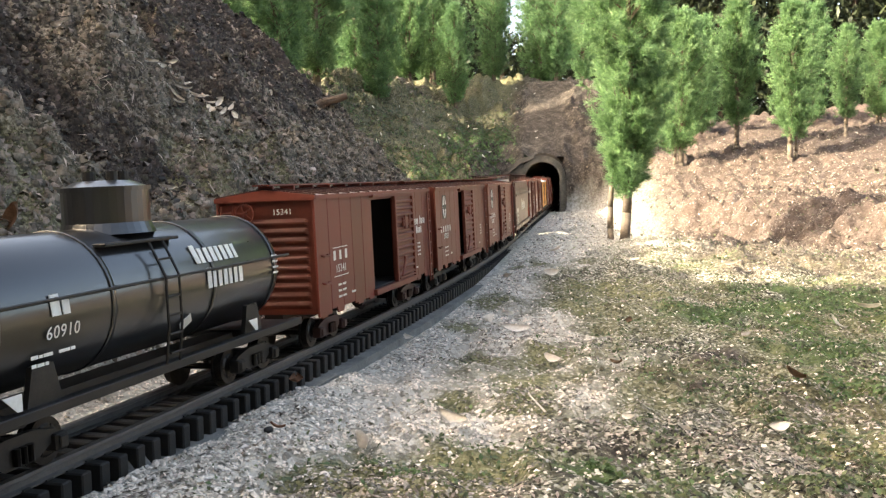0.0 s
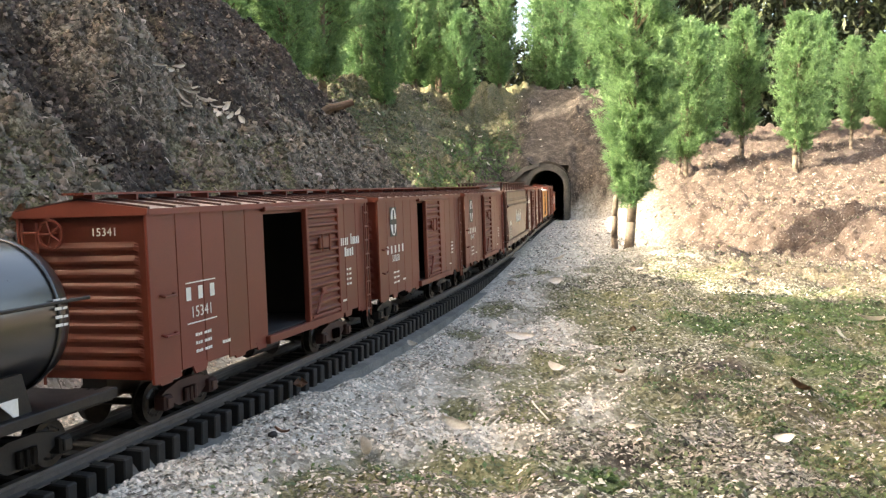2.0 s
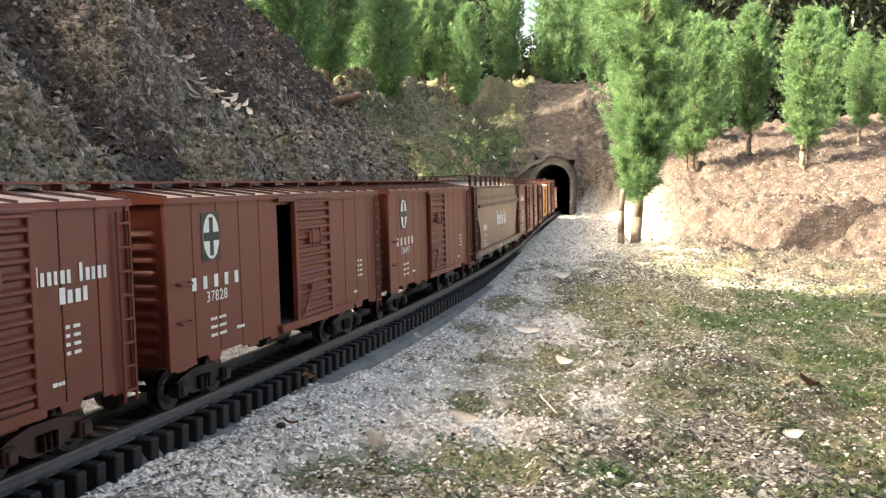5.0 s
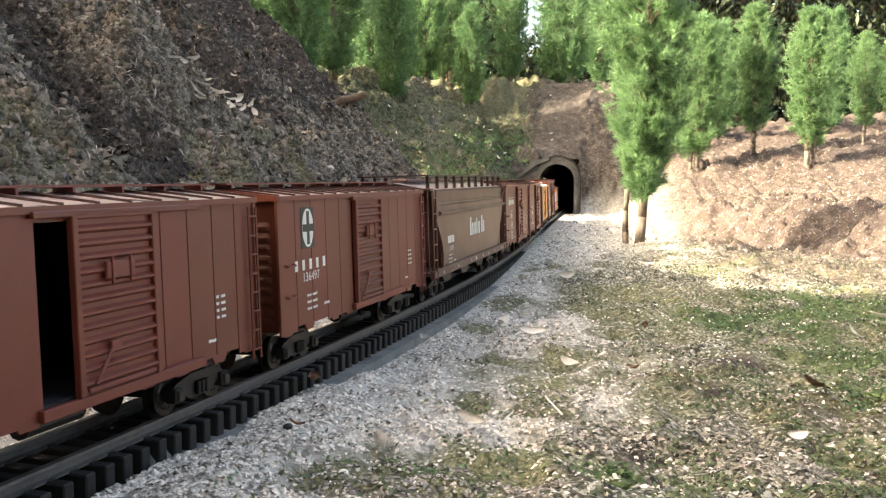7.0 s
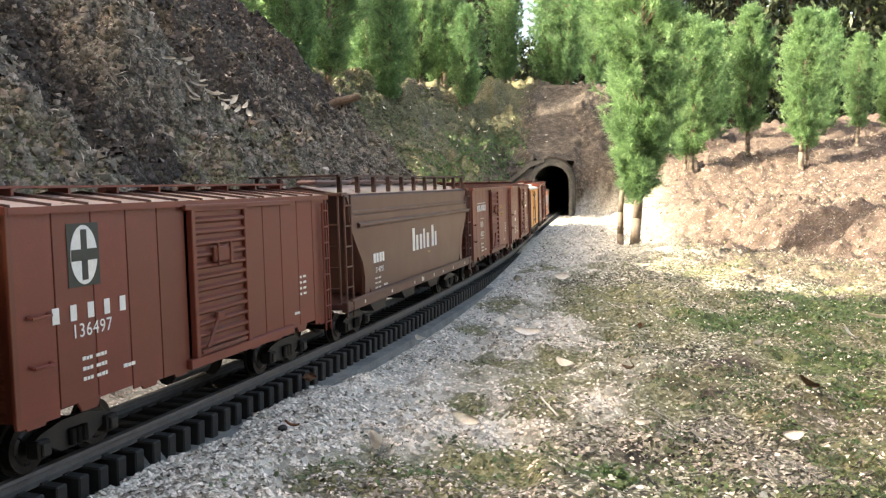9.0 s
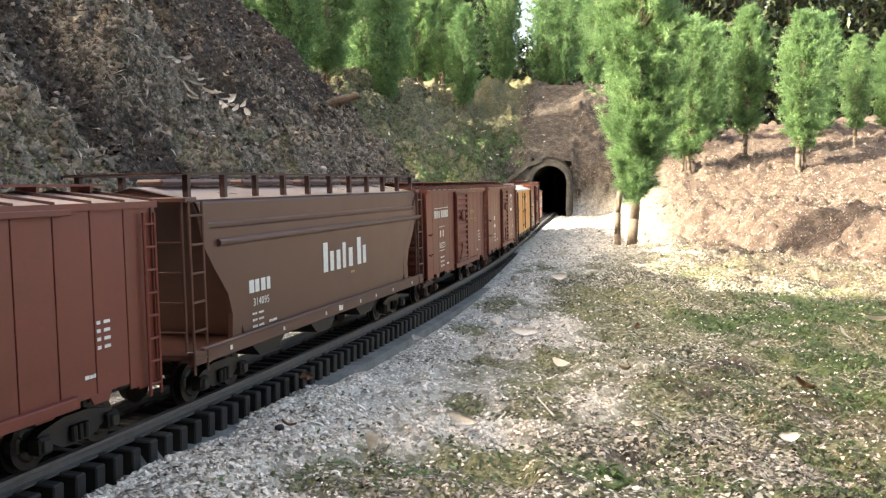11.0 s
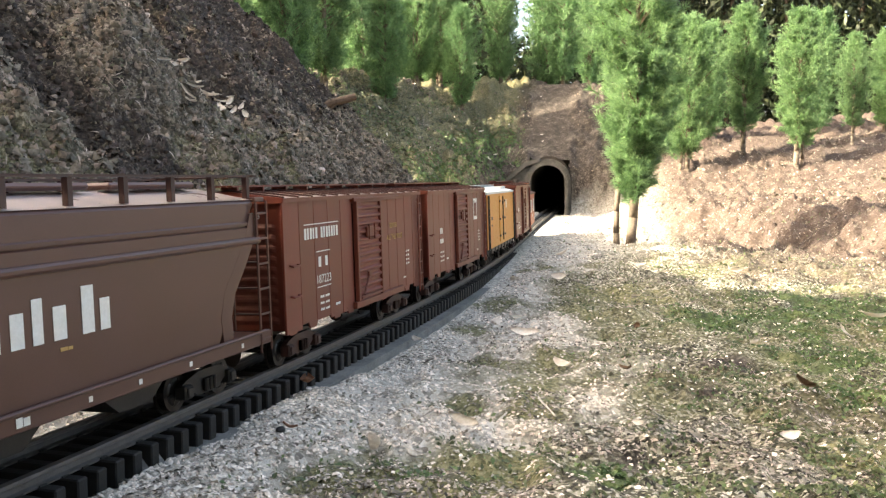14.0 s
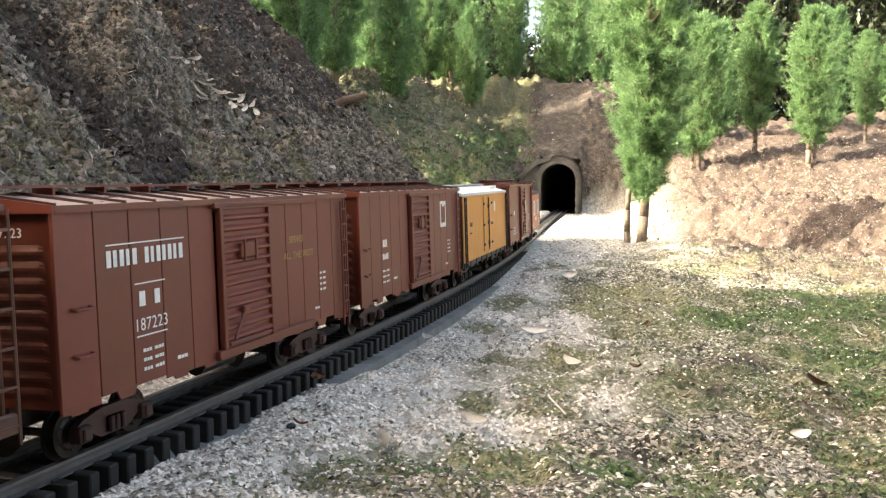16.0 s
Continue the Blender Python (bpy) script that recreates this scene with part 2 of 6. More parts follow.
def ground_parts(x, y):
    """Ground height with the shares of gravel, green, mulch and steep bank, for arrays."""
    s, q = side_of(x, y)
    z = -0.036 + 0.034 * step(y, 1.1, 2.5) + 0 * x
    e = (x - 0.56) * 0.906 + (y - 2.62) * 0.423 + 0.10 * fbm(x, y, 0.5, 2, 3)
    lawn = 1 - step(e, -0.02, 0.10)
    open_side = step(q, 0.25, 0.6)
    gully = -0.10 * step(e, 0.0, 0.30) * (1 - step(y, 3.6, 4.3))
    rough = 0.05 * fbm(x, y, 0.16, 4, 21, 0.6)
    bank = 0.19 * step(e + 1.2 * rough, 0.36, 0.74) + 0.155 * np.clip(e - 0.86, 0, 1.2) + 0.13 * np.clip(e - 2.06, 0, 2.0)
    z = z + open_side * (gully + bank)
    z = z + 0.015 * step(np.abs(q), 0.040, 0.048) * (1 - step(np.abs(q), 0.075, 0.15)) * (1 - step(s + 0.5 * fbm(x, y, 0.1, 2, 33), 0.30, 0.55) * step(q, -0.02, 0.02))
    mulch = open_side * np.maximum(step(e, 0.2, 0.4), 0.75 * step(e + 0.5 * fbm(x, y, 0.2, 3, 29), -0.20, 0.02))
    # steep bank beside the track, ending past the curve
    away = np.maximum(0, y - 2.32)
    ribs = rib_field(x, y, s, q)
    p = -q - 1.9 * away - 0.035 * fbm(x, y, 0.5, 2, 7) + ribs * step(-q, 0.10, 0.30)
    steep = np.interp(p, [0.09, 0.13, 0.19, 0.27, 0.45, 0.80, 1.1, 1.6, 2.4, 6.0], [0, 0.03, 0.12, 0.22, 0.40, 0.73, 1.03, 1.48, 1.95, 2.1])
    # a ledge half way up, where leaves gather
    steep = steep - 0.035 * step(steep, 0.25, 0.30) * (1 - step(steep, 0.33, 0.44)) * (1 - step(np.abs(y - 1.60), 0.15, 0.35))
    # crest out of view, raised at the near end to shade lawn and cars
    steep = np.minimum(steep, 0.72 + 0.05 * fbm(x, y, 0.4, 2, 6) + 0.75 * (1 - step(y, 0.9, 1.6)))
    # slope over the tunnel
    e2 = (x + 0.45) * -0.775 + (y - 3.12) * 0.63
    e2 = e2 + 0.12 * fbm(x, y, 0.4, 3, 9)
    back = np.clip(e2, 0, 1.25) * 0.62 + 0.10 * np.clip(e2 - 1.25, 0, 4)
    back = back * step(-q, 0.02, 0.35)
    over = 0.295 * step(s, PORTAL + 0.03, PORTAL + 0.09) + 0.66 * np.clip(s - PORTAL - 0.09, 0, 0.75) + 0.08 * np.clip(s - PORTAL - 0.84, 0, 5)
    over = over * (1 - 0.75 * step(q, 0.16, 0.9)) * (1 - 0.25 * step(-q, 0.3, 1.2))
    # added bank behind the camera, unseen, keeps sky light off the car ends
    z = z + 2.6 * step(-y, 0.55, 2.3)
    base = z
    z = np.maximum(np.maximum(z, base + steep), np.maximum(back - 0.034, over - 0.034))
    hill = step(steep, 0.01, 0.08)
    slope = step(np.maximum(back, over), 0.03, 0.15) * (1 - hill)
    free = step(np.abs(q), 0.075, 0.14)
    flat = (1 - hill) * (1 - slope)
    z = z + free * (flat * (0.010 * fbm(x, y, 0.25, 3, 11) + 0.017 * fbm(x, y, 0.045, 3, 13, 0.7) + 0.05 * mulch * np.abs(fbm(x, y, 0.07, 4, 15, 0.6)))
                    + hill * (0.030 * fbm(x, y, 0.13, 3, 17, 0.6) + 0.045 * np.abs(fbm(x, y, 0.065, 3, 16, 0.65)) + 0.022 * np.abs(fbm(x, y, 0.024, 2, 18, 0.7)) - 0.012) + slope * (0.06 * fbm(x, y, 0.16, 4, 19, 0.66) + 0.08 * np.abs(fbm(x, y, 0.09, 3, 20, 0.6)) - 0.015))
    n = fbm(x, y, 0.32, 4, 31, 0.6)
    edge = q + 0.35 * n - 0.05 * step(y, 1.1, 2.0)
    gravel = (1 - step(edge, 0.09, 0.21)) * flat * (1 - mulch)
    gravel = np.maximum(gravel, flat * (1 - mulch) * 0.8 * step(y + 0.6 * n, 1.9, 2.6) * (1 - step(q, 0.40, 0.70)))
    moss = spots(x, y, MOSS_SPOTS, 47)
    green = flat * (1 - mulch) * lawn * step(fbm(x, y, 0.22, 4, 41, 0.6) + 0.22 * step(x - 0.35 * y, 0.0, 0.5), -0.02, 0.20) * (1 - 0.85 * gravel)
    green = np.maximum(0.45 * green, moss * 0.85 * flat)
    gravel = gravel * (1 - 0.85 * moss)
    green = np.maximum(green, slope * 0.6 * step(fbm(x, y, 0.4, 3, 43) + 0.7 * (0.45 - np.abs(q + 0.45)), 0.0, 0.3) * step(-q, 0.1, 0.25))
    green = np.maximum(green, hill * 0.55 * step(1.5 * rib_field(x, y, s, q) + 0.6 * fbm(x, y, 0.16, 4, 45, 0.6), 0.0, 0.22) * (1 - step(y, 1.7, 2.0)))
    return z, gravel, green, np.clip(mulch, 0, 1), hill, slope, s, q


def height(x, y):
    return float(ground_parts(np.array([x], float), np.array([y], float))[0][0])


def spread(lo, hi, fine, mid_lo, mid_hi, mid, far):
    v = list(np.arange(lo, hi, fine)) + list(np.arange(hi, mid_hi, mid))
    a, d = v[-1], mid
    while a < far:
        d *= 1.35
        a += d
        v.append(a)
    w = list(np.arange(lo - mid, mid_lo, -mid))
    a, d = w[-1] if w else lo, mid
    while a > -far:
        d *= 1.35
        a -= d
        w.append(a)
    return np.array(sorted(w + v))


def mesh_from(name, verts, faces, material, smooth=False):
    me = bpy.data.meshes.new(name)
    me.from_pydata([tuple(v) for v in verts], [], [tuple(f) for f in faces])
    me.materials.append(material)
    if smooth:
        me.polygons.foreach_set("use_smooth", [True] * len(me.polygons))
    me.update()
    return me


def ground_material():
    m = bpy.data.materials.new("garden_ground")
    m.use_nodes = True
    nt = m.node_tree
    bs = nt.nodes["Principled BSDF"]
    bs.inputs["Roughness"].default_value = 0.92
    at = nt.nodes.new("ShaderNodeVertexColor")
    at.layer_name = "cover"
    sp = nt.nodes.new("ShaderNodeSeparateColor")
    nt.links.new(at.outputs[0], sp.inputs[0])
    coarse, mid, fine = tex(nt, 5, 6, 0.65), tex(nt, 28, 6, 0.7), tex(nt, 170, 4, 0.7)
    vor = tex(nt, 150, kind="ShaderNodeTexVoronoi")

    def mix(f, a, b):
        n = nt.nodes.new("ShaderNodeMix")
        n.data_type = "RGBA"
        for sock, v in ((n.inputs[0], f), (n.inputs[6], a), (n.inputs[7], b)):
            nt.links.new(v, sock)
        return n.outputs[2]

    def blend(a, b, k):
        n = nt.nodes.new("ShaderNodeMath")
        n.operation = "MULTIPLY_ADD"
        nt.links.new(a, n.inputs[0])
        n.inputs[1].default_value = k
        n2 = nt.nodes.new("ShaderNodeMath")
        n2.operation = "MULTIPLY"
        n2.inputs[1].default_value = 1 - k
        nt.links.new(b, n2.inputs[0])
        nt.links.new(n2.outputs[0], n.inputs[2])
        return n.outputs[0]

    grain = blend(fine.outputs[0], mid.outputs[0], 0.55)
    soil = ramp(nt, [(0.40, (0.014, 0.011, 0.009)), (0.50, (0.085, 0.068, 0.053)), (0.61, (0.42, 0.37, 0.30))])
    nt.links.new(grain, soil.inputs[0])
    bits = tex(nt, 320, kind="ShaderNodeTexVoronoi")
    lawn = ramp(nt, [(0.34, (0.022, 0.018, 0.012)), (0.46, (0.105, 0.098, 0.060)), (0.58, (0.25, 0.24, 0.165)), (0.68, (0.62, 0.58, 0.50))])
    bw = nt.nodes.new("ShaderNodeSeparateColor")
    nt.links.new(bits.outputs["Color"], bw.inputs[0])
    nt.links.new(blend(bw.outputs[0], grain, 0.35), lawn.inputs[0])
    grav = ramp(nt, [(0.0, (0.14, 0.12, 0.10)), (0.25, (0.42, 0.385, 0.33)), (0.6, (0.62, 0.58, 0.51)), (1.0, (0.80, 0.77, 0.71))])
    nt.links.new(vor.outputs["Color"], grav.inputs[0])
    moss = ramp(nt, [(0.36, (0.050, 0.052, 0.018)), (0.50, (0.175, 0.170, 0.068)), (0.64, (0.36, 0.335, 0.18))])
    nt.links.new(blend(bw.outputs[1], blend(fine.outputs[0], coarse.outputs[0], 0.5), 0.22), moss.inputs[0])
    chips = ramp(nt, [(0.34, (0.035, 0.022, 0.017)), (0.50, (0.095, 0.066, 0.052)), (0.64, (0.215, 0.165, 0.142))])
    nt.links.new(grain, chips.inputs[0])
    hillmask = nt.nodes.new("ShaderNodeVertexColor")
    hillmask.layer_name = "relief"
    hs = nt.nodes.new("ShaderNodeSeparateColor")
    nt.links.new(hillmask.outputs[0], hs.inputs[0])
    c = mix(hs.outputs[0], lawn.outputs[0], soil.outputs[0])
    weeds = ramp(nt, [(0.36, (0.020, 0.028, 0.012)), (0.50, (0.065, 0.098, 0.030)), (0.64, (0.16, 0.20, 0.075))])
    nt.links.new(grain, weeds.inputs[0])
    # dark earth of bare spots and gullies, and painted shade on the tunnel slope
    humus_shade = ramp(nt, [(0.38, (0.016, 0.011, 0.008)), (0.52, (0.065, 0.048, 0.037)), (0.66, (0.25, 0.21, 0.17))])
    nt.links.new(grain, humus_shade.inputs[0])
    c = mix(hs.outputs[2], c, humus_shade.outputs[0])
    c = mix(hs.outputs[1], c, weeds.outputs[0])
    c = mix(sp.outputs[2], c, chips.outputs[0])
    c = mix(sp.outputs[0], c, grav.outputs[0])
    c = mix(sp.outputs[1], c, moss.outputs[0])
    nt.links.new(c, bs.inputs["Base Color"])
    bp = nt.nodes.new("ShaderNodeBump")
    bp.inputs["Strength"].default_value, bp.inputs["Distance"].default_value = 1.0, 0.012
    nt.links.new(grain, bp.inputs["Height"])
    nt.links.new(bp.outputs[0], bs.inputs["Normal"])
    return m


def build_ground():
    gx = spread(-1.3, 1.5, 0.0105, -3.2, 4.5, 0.035, 160)
    gy = spread(0.35, 3.3, 0.0105, -1.2, 7.2, 0.026, 160)
    X, Y = np.meshgrid(gx, gy)
    z, gravel, green, mulch, hill, slope, s, q = ground_parts(X.ravel(), Y.ravel())
    n, m = len(gx), len(gy)
    fresh, dark = lawn_parts(X.ravel(), Y.ravel())
    bare = (1 - hill) * (1 - slope) * (1 - 0.8 * mulch) * (1 - 0.7 * gravel)
    earthy = hill * bank_earth(X.ravel(), Y.ravel(), s, q)
    idx = np.arange(n * m).reshape(m, n)
    f = np.stack([idx[:-1, :-1], idx[:-1, 1:], idx[1:, 1:], idx[1:, :-1]], -1).reshape(-1, 4)
    fs, fq = s[f].mean(1), q[f].mean(1)
    keep = ~((np.abs(fq) < 0.105) & (fs > PORTAL - 0.03) & (fs < PORTAL + 0.13))
    f = f[keep]
    me = bpy.data.meshes.new("ground")
    me.vertices.add(n * m)
    me.vertices.foreach_set("co", np.stack([X.ravel(), Y.ravel(), z], -1).ravel())
    me.loops.add(f.size)
    me.loops.foreach_set("vertex_index", f.ravel().astype(np.int32))
    me.polygons.add(len(f))
    me.polygons.foreach_set("loop_start", np.arange(0, f.size, 4, dtype=np.int32))
    me.polygons.foreach_set("use_smooth", np.ones(len(f), bool))
    me.update(calc_edges=True)
    # last share: dark soil, plus the tunnel slope darkened in place of shade
    for name, rgb in (("cover", (gravel, green, mulch)), ("relief", (np.maximum(hill, slope), fresh * bare, np.maximum(np.maximum(dark * bare, earthy), 0.8 * slope * step(q, -0.50, -0.20))))):
        at = me.color_attributes.new(name, "FLOAT_COLOR", "POINT")
        at.data.foreach_set("color", np.stack([*rgb, np.ones(n * m)], -1).astype(np.float32).ravel())
    me.materials.append(ground_material())
    ob = new("ground", me)
    return tagged(ob, "garden ground of gravel, moss, mulch and steep earth banks, raised out of view for shade", "ground", kind="structure")


# ---- mesh helpers ----
def part(name, bm, material, parent=None, label="", smooth=False, at=None):
    me = bpy.data.meshes.new(name)
    bm.to_mesh(me)
    bm.free()
    me.materials.append(material)
    if smooth:
        me.polygons.foreach_set("use_smooth", [True] * len(me.polygons))
    ob = new(name, me)
    ob.parent = parent
    if at is not None:
        ob.matrix_basis = at
    return tagged(ob, label)


def share(name, me, parent, m, label=""):
    ob = new(name, me)
    ob.parent = parent
    ob.matrix_basis = m
    return tagged(ob, label)


def box(bm, x0, x1, y0, y1, z0, z1, bevel=0.0, m=None):
    mt = Matrix.Translation(((x0 + x1) / 2, (y0 + y1) / 2, (z0 + z1) / 2)) @ Matrix.Diagonal((abs(x1 - x0), abs(y1 - y0), abs(z1 - z0), 1))
    r = bmesh.ops.create_cube(bm, size=1, matrix=(m or Matrix()) @ mt)
    if bevel:
        es = list({e for v in r["verts"] for e in v.link_edges})
        bmesh.ops.bevel(bm, geom=es, offset=bevel, segments=1, affect="EDGES")
    return bm


def rod(bm, a, b, r, n=8, r2=None):
    a, b = Vector(a), Vector(b)
    d = b - a
    m = Matrix.Translation((a + b) / 2) @ d.to_track_quat("Z", "Y").to_matrix().to_4x4()
    bmesh.ops.create_cone(bm, cap_ends=True, segments=n, radius1=r, radius2=r if r2 is None else r2, depth=d.length, matrix=m)
    return bm


def sweep(bm, pts, r, n=6):
    for a, b in zip(pts, pts[1:]):
        rod(bm, a, b, r, n)
    return bm


def extrude_profile(bm, pts, axis_a, axis_b, way):
    """A closed outline (u, v) in the plane of axis_a, axis_b, drawn out along way."""
    a, b, w = Vector(axis_a), Vector(axis_b), Vector(way)
    lo = [bm.verts.new(a * u + b * v) for u, v in pts]
    hi = [bm.verts.new(a * u + b * v + w) for u, v in pts]
    n = len(pts)
    bm.faces.new(lo)
    bm.faces.new(hi[::-1])
    for i in range(n):
        bm.faces.new((lo[i], lo[(i + 1) % n], hi[(i + 1) % n], hi[i]))
    bmesh.ops.recalc_face_normals(bm, faces=bm.faces)
    return bm


# ---- track: slab, rails, ties ----
def strip_along(s0, s1, ds, outline):
    """A closed outline (offset to the right, height) drawn along the track."""
    ss = np.arange(s0, s1 + ds / 2, ds)
    verts, faces, k = [], [], len(outline)
    for s in ss:
        verts += [track(s, o, z) for o, z in outline]
    for i in range(len(ss) - 1):
        for j in range(k):
            a, b = i * k + j, i * k + (j + 1) % k
            faces.append((a, b, b + k, a + k))
    faces += [tuple(range(k))[::-1], tuple(range((len(ss) - 1) * k, len(ss) * k))]
    return verts, faces


def build_track():
    bed = tagged(new("roadbed", mesh_from("roadbed", *strip_along(-1.6, 6.6, 0.03, [(-0.060, -0.10), (0.060, -0.10), (0.0575, -0.0262), (-0.0575, -0.0262)]), SLAB_MAT)),
                 "weathered grey concrete roadbed under the garden track", "roadbed", kind="structure")
    tr = tagged(new("garden_track"), "two dark weathered rails on closely laid black ties", "railway track")
    prof = [(-0.0045, -0.009), (0.0045, -0.009), (0.0045, -0.0078), (0.0016, -0.0068), (0.0014, -0.0032), (0.0028, -0.0022), (0.0025, 0.0), (-0.0025, 0.0),
            (-0.0028, -0.0022), (-0.0014, -0.0032), (-0.0016, -0.0068), (-0.0045, -0.0078)]
    for c in (-0.0245, 0.0245):
        rail = new("rail", mesh_from("rail", *strip_along(-1.6, 6.6, 0.025, [(c + o, z) for o, z in prof]), RAIL_MAT))
        rail.parent = tr
    bm = bmesh.new()
    box(bm, -0.0048, 0.0048, -0.0425, 0.0425, -0.0275, -0.0085, 0.0010)
    for y in (-0.0245, 0.0245):
        box(bm, -0.0030, 0.0030, y - 0.0056, y + 0.0056, -0.0090, -0.0076)
    me = bpy.data.meshes.new("tie")
    bm.to_mesh(me)
    bm.free()
    me.materials.append(TIE_MAT)
    s, far, count = -0.45, [], 0
    rng = random.Random(4)
    while s < 6.2:
        p = track(s)
        m = pose(p.x, p.y, p.z + rng.uniform(-0.0006, 0.0004), 0, 0, 90 - math.degrees(heading(s)) + rng.uniform(-1.2, 1.2))
        if count < 290:
            share("tie", me, tr, m)
        else:
            far.append(m)
        count += 1
        s += 0.0192
    vs, fc = [], []
    co = [v.co.copy() for v in me.vertices]
    for m in far:
        k = len(vs)
        vs += [m @ c for c in co]
        fc += [tuple(k + i for i in p.vertices) for p in me.polygons]
    o = new("ties", mesh_from("ties", vs, fc, TIE_MAT))
    o.parent = tr
    tagged(o, kind="stuff")


# ---- tunnel ----
def build_tunnel():
    p = track(PORTAL)
    tun = tagged(new("tunnel_portal"), "stained grey concrete tunnel portal set in a bank", "tunnel portal")
    tun.matrix_basis = pose(p.x, p.y, p.z, 0, 0, 90 - math.degrees(heading(PORTAL)))
    # local: x into the hill, y to the left, z up
    w, spring, rise = 0.088, 0.155, 0.088

    def arch(w, spring, rise, n=16):
        return [(w * math.cos(a), spring + rise * math.sin(a)) for a in [math.pi * i / n for i in range(n + 1)]]

    inner = [(w, -0.06)] + arch(w, spring, rise) + [(-w, -0.06)]

    def ring(bm, pts_in, pts_out, x0, x1):
        rows = [[bm.verts.new((x, y, z)) for y, z in pts] for x, pts in ((x0, pts_in), (x0, pts_out), (x1, pts_out), (x1, pts_in))]
        n = len(pts_in)
        for k in range(4):
            a, b = rows[k], rows[(k + 1) % 4]
            for i in range(n - 1):
                bm.faces.new((a[i], a[i + 1], b[i + 1], b[i]))
        for i in (0, n - 1):
            bm.faces.new([r[i] for r in rows])
        bmesh.ops.recalc_face_normals(bm, faces=bm.faces)
        return bm

    outer = []
    for y, z in inner:
        if z <= spring + 1e-6:
            outer.append((math.copysign(0.118, y), z))
        else:
            a = math.atan2((z - spring) / rise, y / w)
            outer.append((0.118 * math.cos(a), spring + 0.122 * math.sin(a)))
    bm = ring(bmesh.new(), inner, outer, -0.045, 0.06)
    bmesh.ops.bevel(bm, geom=[e for e in bm.edges if e.is_manifold and e.calc_face_angle(0) > 1.0], offset=0.006, segments=2, affect="EDGES")
    part("face_wall", bm, STONE_MAT, tun)
    rim_in = [(y * 1.02, z if z <= spring else spring + (z - spring) * 1.02) for y, z in inner]
    rim_out = [(y * 1.20, z if z <= spring else spring + (z - spring) * 1.22) for y, z in inner]
    # earth packed round the arch
    packed = [(y * 1.38, z if z <= spring + 1e-6 else spring + (z - spring) * 1.55) for y, z in inner]
    part("earth_collar", ring(bmesh.new(), [(y * 1.03, z) for y, z in inner], packed, 0.030, 0.125), DARK_CLOD, tun)
    part("arch_ring", ring(bmesh.new(), rim_in, rim_out, -0.062, -0.040), STONE_MAT, tun)
    # sloping wing wall with coping
    bm = bmesh.new()
    extrude_profile(bm, [(0.10, -0.06), (0.10, 0.235), (0.16, 0.205), (0.32, 0.06), (0.32, -0.06)], (0, 1, 0), (0, 0, 1), (0.10, 0, 0))
    part("wing_wall", bm, STONE_MAT, tun, at=pose(-0.03, 0, 0, 0, 0, 0))
    bm = bmesh.new()
    extrude_profile(bm, [(0.04, 0.262), (0.04, 0.280), (0.12, 0.258), (0.34, 0.062), (0.34, 0.042), (0.11, 0.236)], (0, 1, 0), (0, 0, 1), (0.11, 0, 0))
    part("coping", bm, STONE_MAT, tun, at=pose(-0.055, 0, 0))
    # lining, floor and closed end
    bm = bmesh.new()
    ring(bm, [(y * 1.03, z) for y, z in inner], [(y * 1.25, z if z <= spring else spring + (z - spring) * 1.2) for y, z in inner], 0.05, 2.2)
    box(bm, -0.04, 2.2, -0.11, 0.11, -0.09, -0.045)
    box(bm, 2.2, 2.25, -0.13, 0.13, -0.09, 0.32)
    part("lining", bm, TUNNEL_MAT, tun)


# ---- rolling stock: x along the car (away from the engine), y to the left, z from the rail top ----
WHEEL_R = 0.0150
wheels = []


def mesh_of(bm, name, material, smooth=False):
    me = bpy.data.meshes.new(name)
    bm.to_mesh(me)
    bm.free()
    me.materials.append(material)
    if smooth:
        me.polygons.foreach_set("use_smooth", [True] * len(me.polygons))
    return me


def wheel_mesh():
    bm = bmesh.new()
    rod(bm, (0, -0.030, 0), (0, 0.030, 0), 0.0028, 8)
    for e in (-1, 1):
        rod(bm, (0, e * 0.0215, 0), (0, e * 0.0275, 0), WHEEL_R, 24)
        rod(bm, (0, e * 0.0200, 0), (0, e * 0.0217, 0), WHEEL_R + 0.0022, 24)
        rod(bm, (0, e * 0.0275, 0), (0, e * 0.0285, 0), WHEEL_R * 0.72, 20, WHEEL_R * 0.6)
        for k in range(6):
            a = k * math.pi / 3
            rod(bm, (0.004 * math.cos(a), e * 0.028, 0.004 * math.sin(a)), (0.0105 * math.cos(a), e * 0.028, 0.0105 * math.sin(a)), 0.0008, 5)
    return mesh_of(bm, "wheelset", WHEEL_STEEL)


def side_frame_mesh(material):
    """A cast truck side with arched top, spring nest and two journal boxes."""
    bm = bmesh.new()
    out = [(-0.036, 0.020), (-0.030, 0.023), (-0.012, 0.027), (0.012, 0.027), (0.030, 0.023), (0.036, 0.020), (0.036, 0.015), (0.027, 0.016),
           (0.013, 0.0085), (-0.013, 0.0085), (-0.027, 0.016), (-0.036, 0.015)]
    extrude_profile(bm, out, (1, 0, 0), (0, 0, 1), (0, 0.005, 0))
    for e in (-1, 1):
        box(bm, e * 0.0315 - 0.0055, e * 0.0315 + 0.0055, -0.004, 0.006, 0.0095, 0.0205, 0.0012)
        box(bm, e * 0.0315 - 0.0038, e * 0.0315 + 0.0038, -0.0056, -0.0035, 0.011, 0.019, 0.0008)
        for k in (-1, 0, 1):
            rod(bm, (k * 0.0055 + 0.0, -0.0022, 0.0105), (k * 0.0055, -0.0022, 0.0205), 0.0022, 8)
    return mesh_of(bm, "side_frame", material)


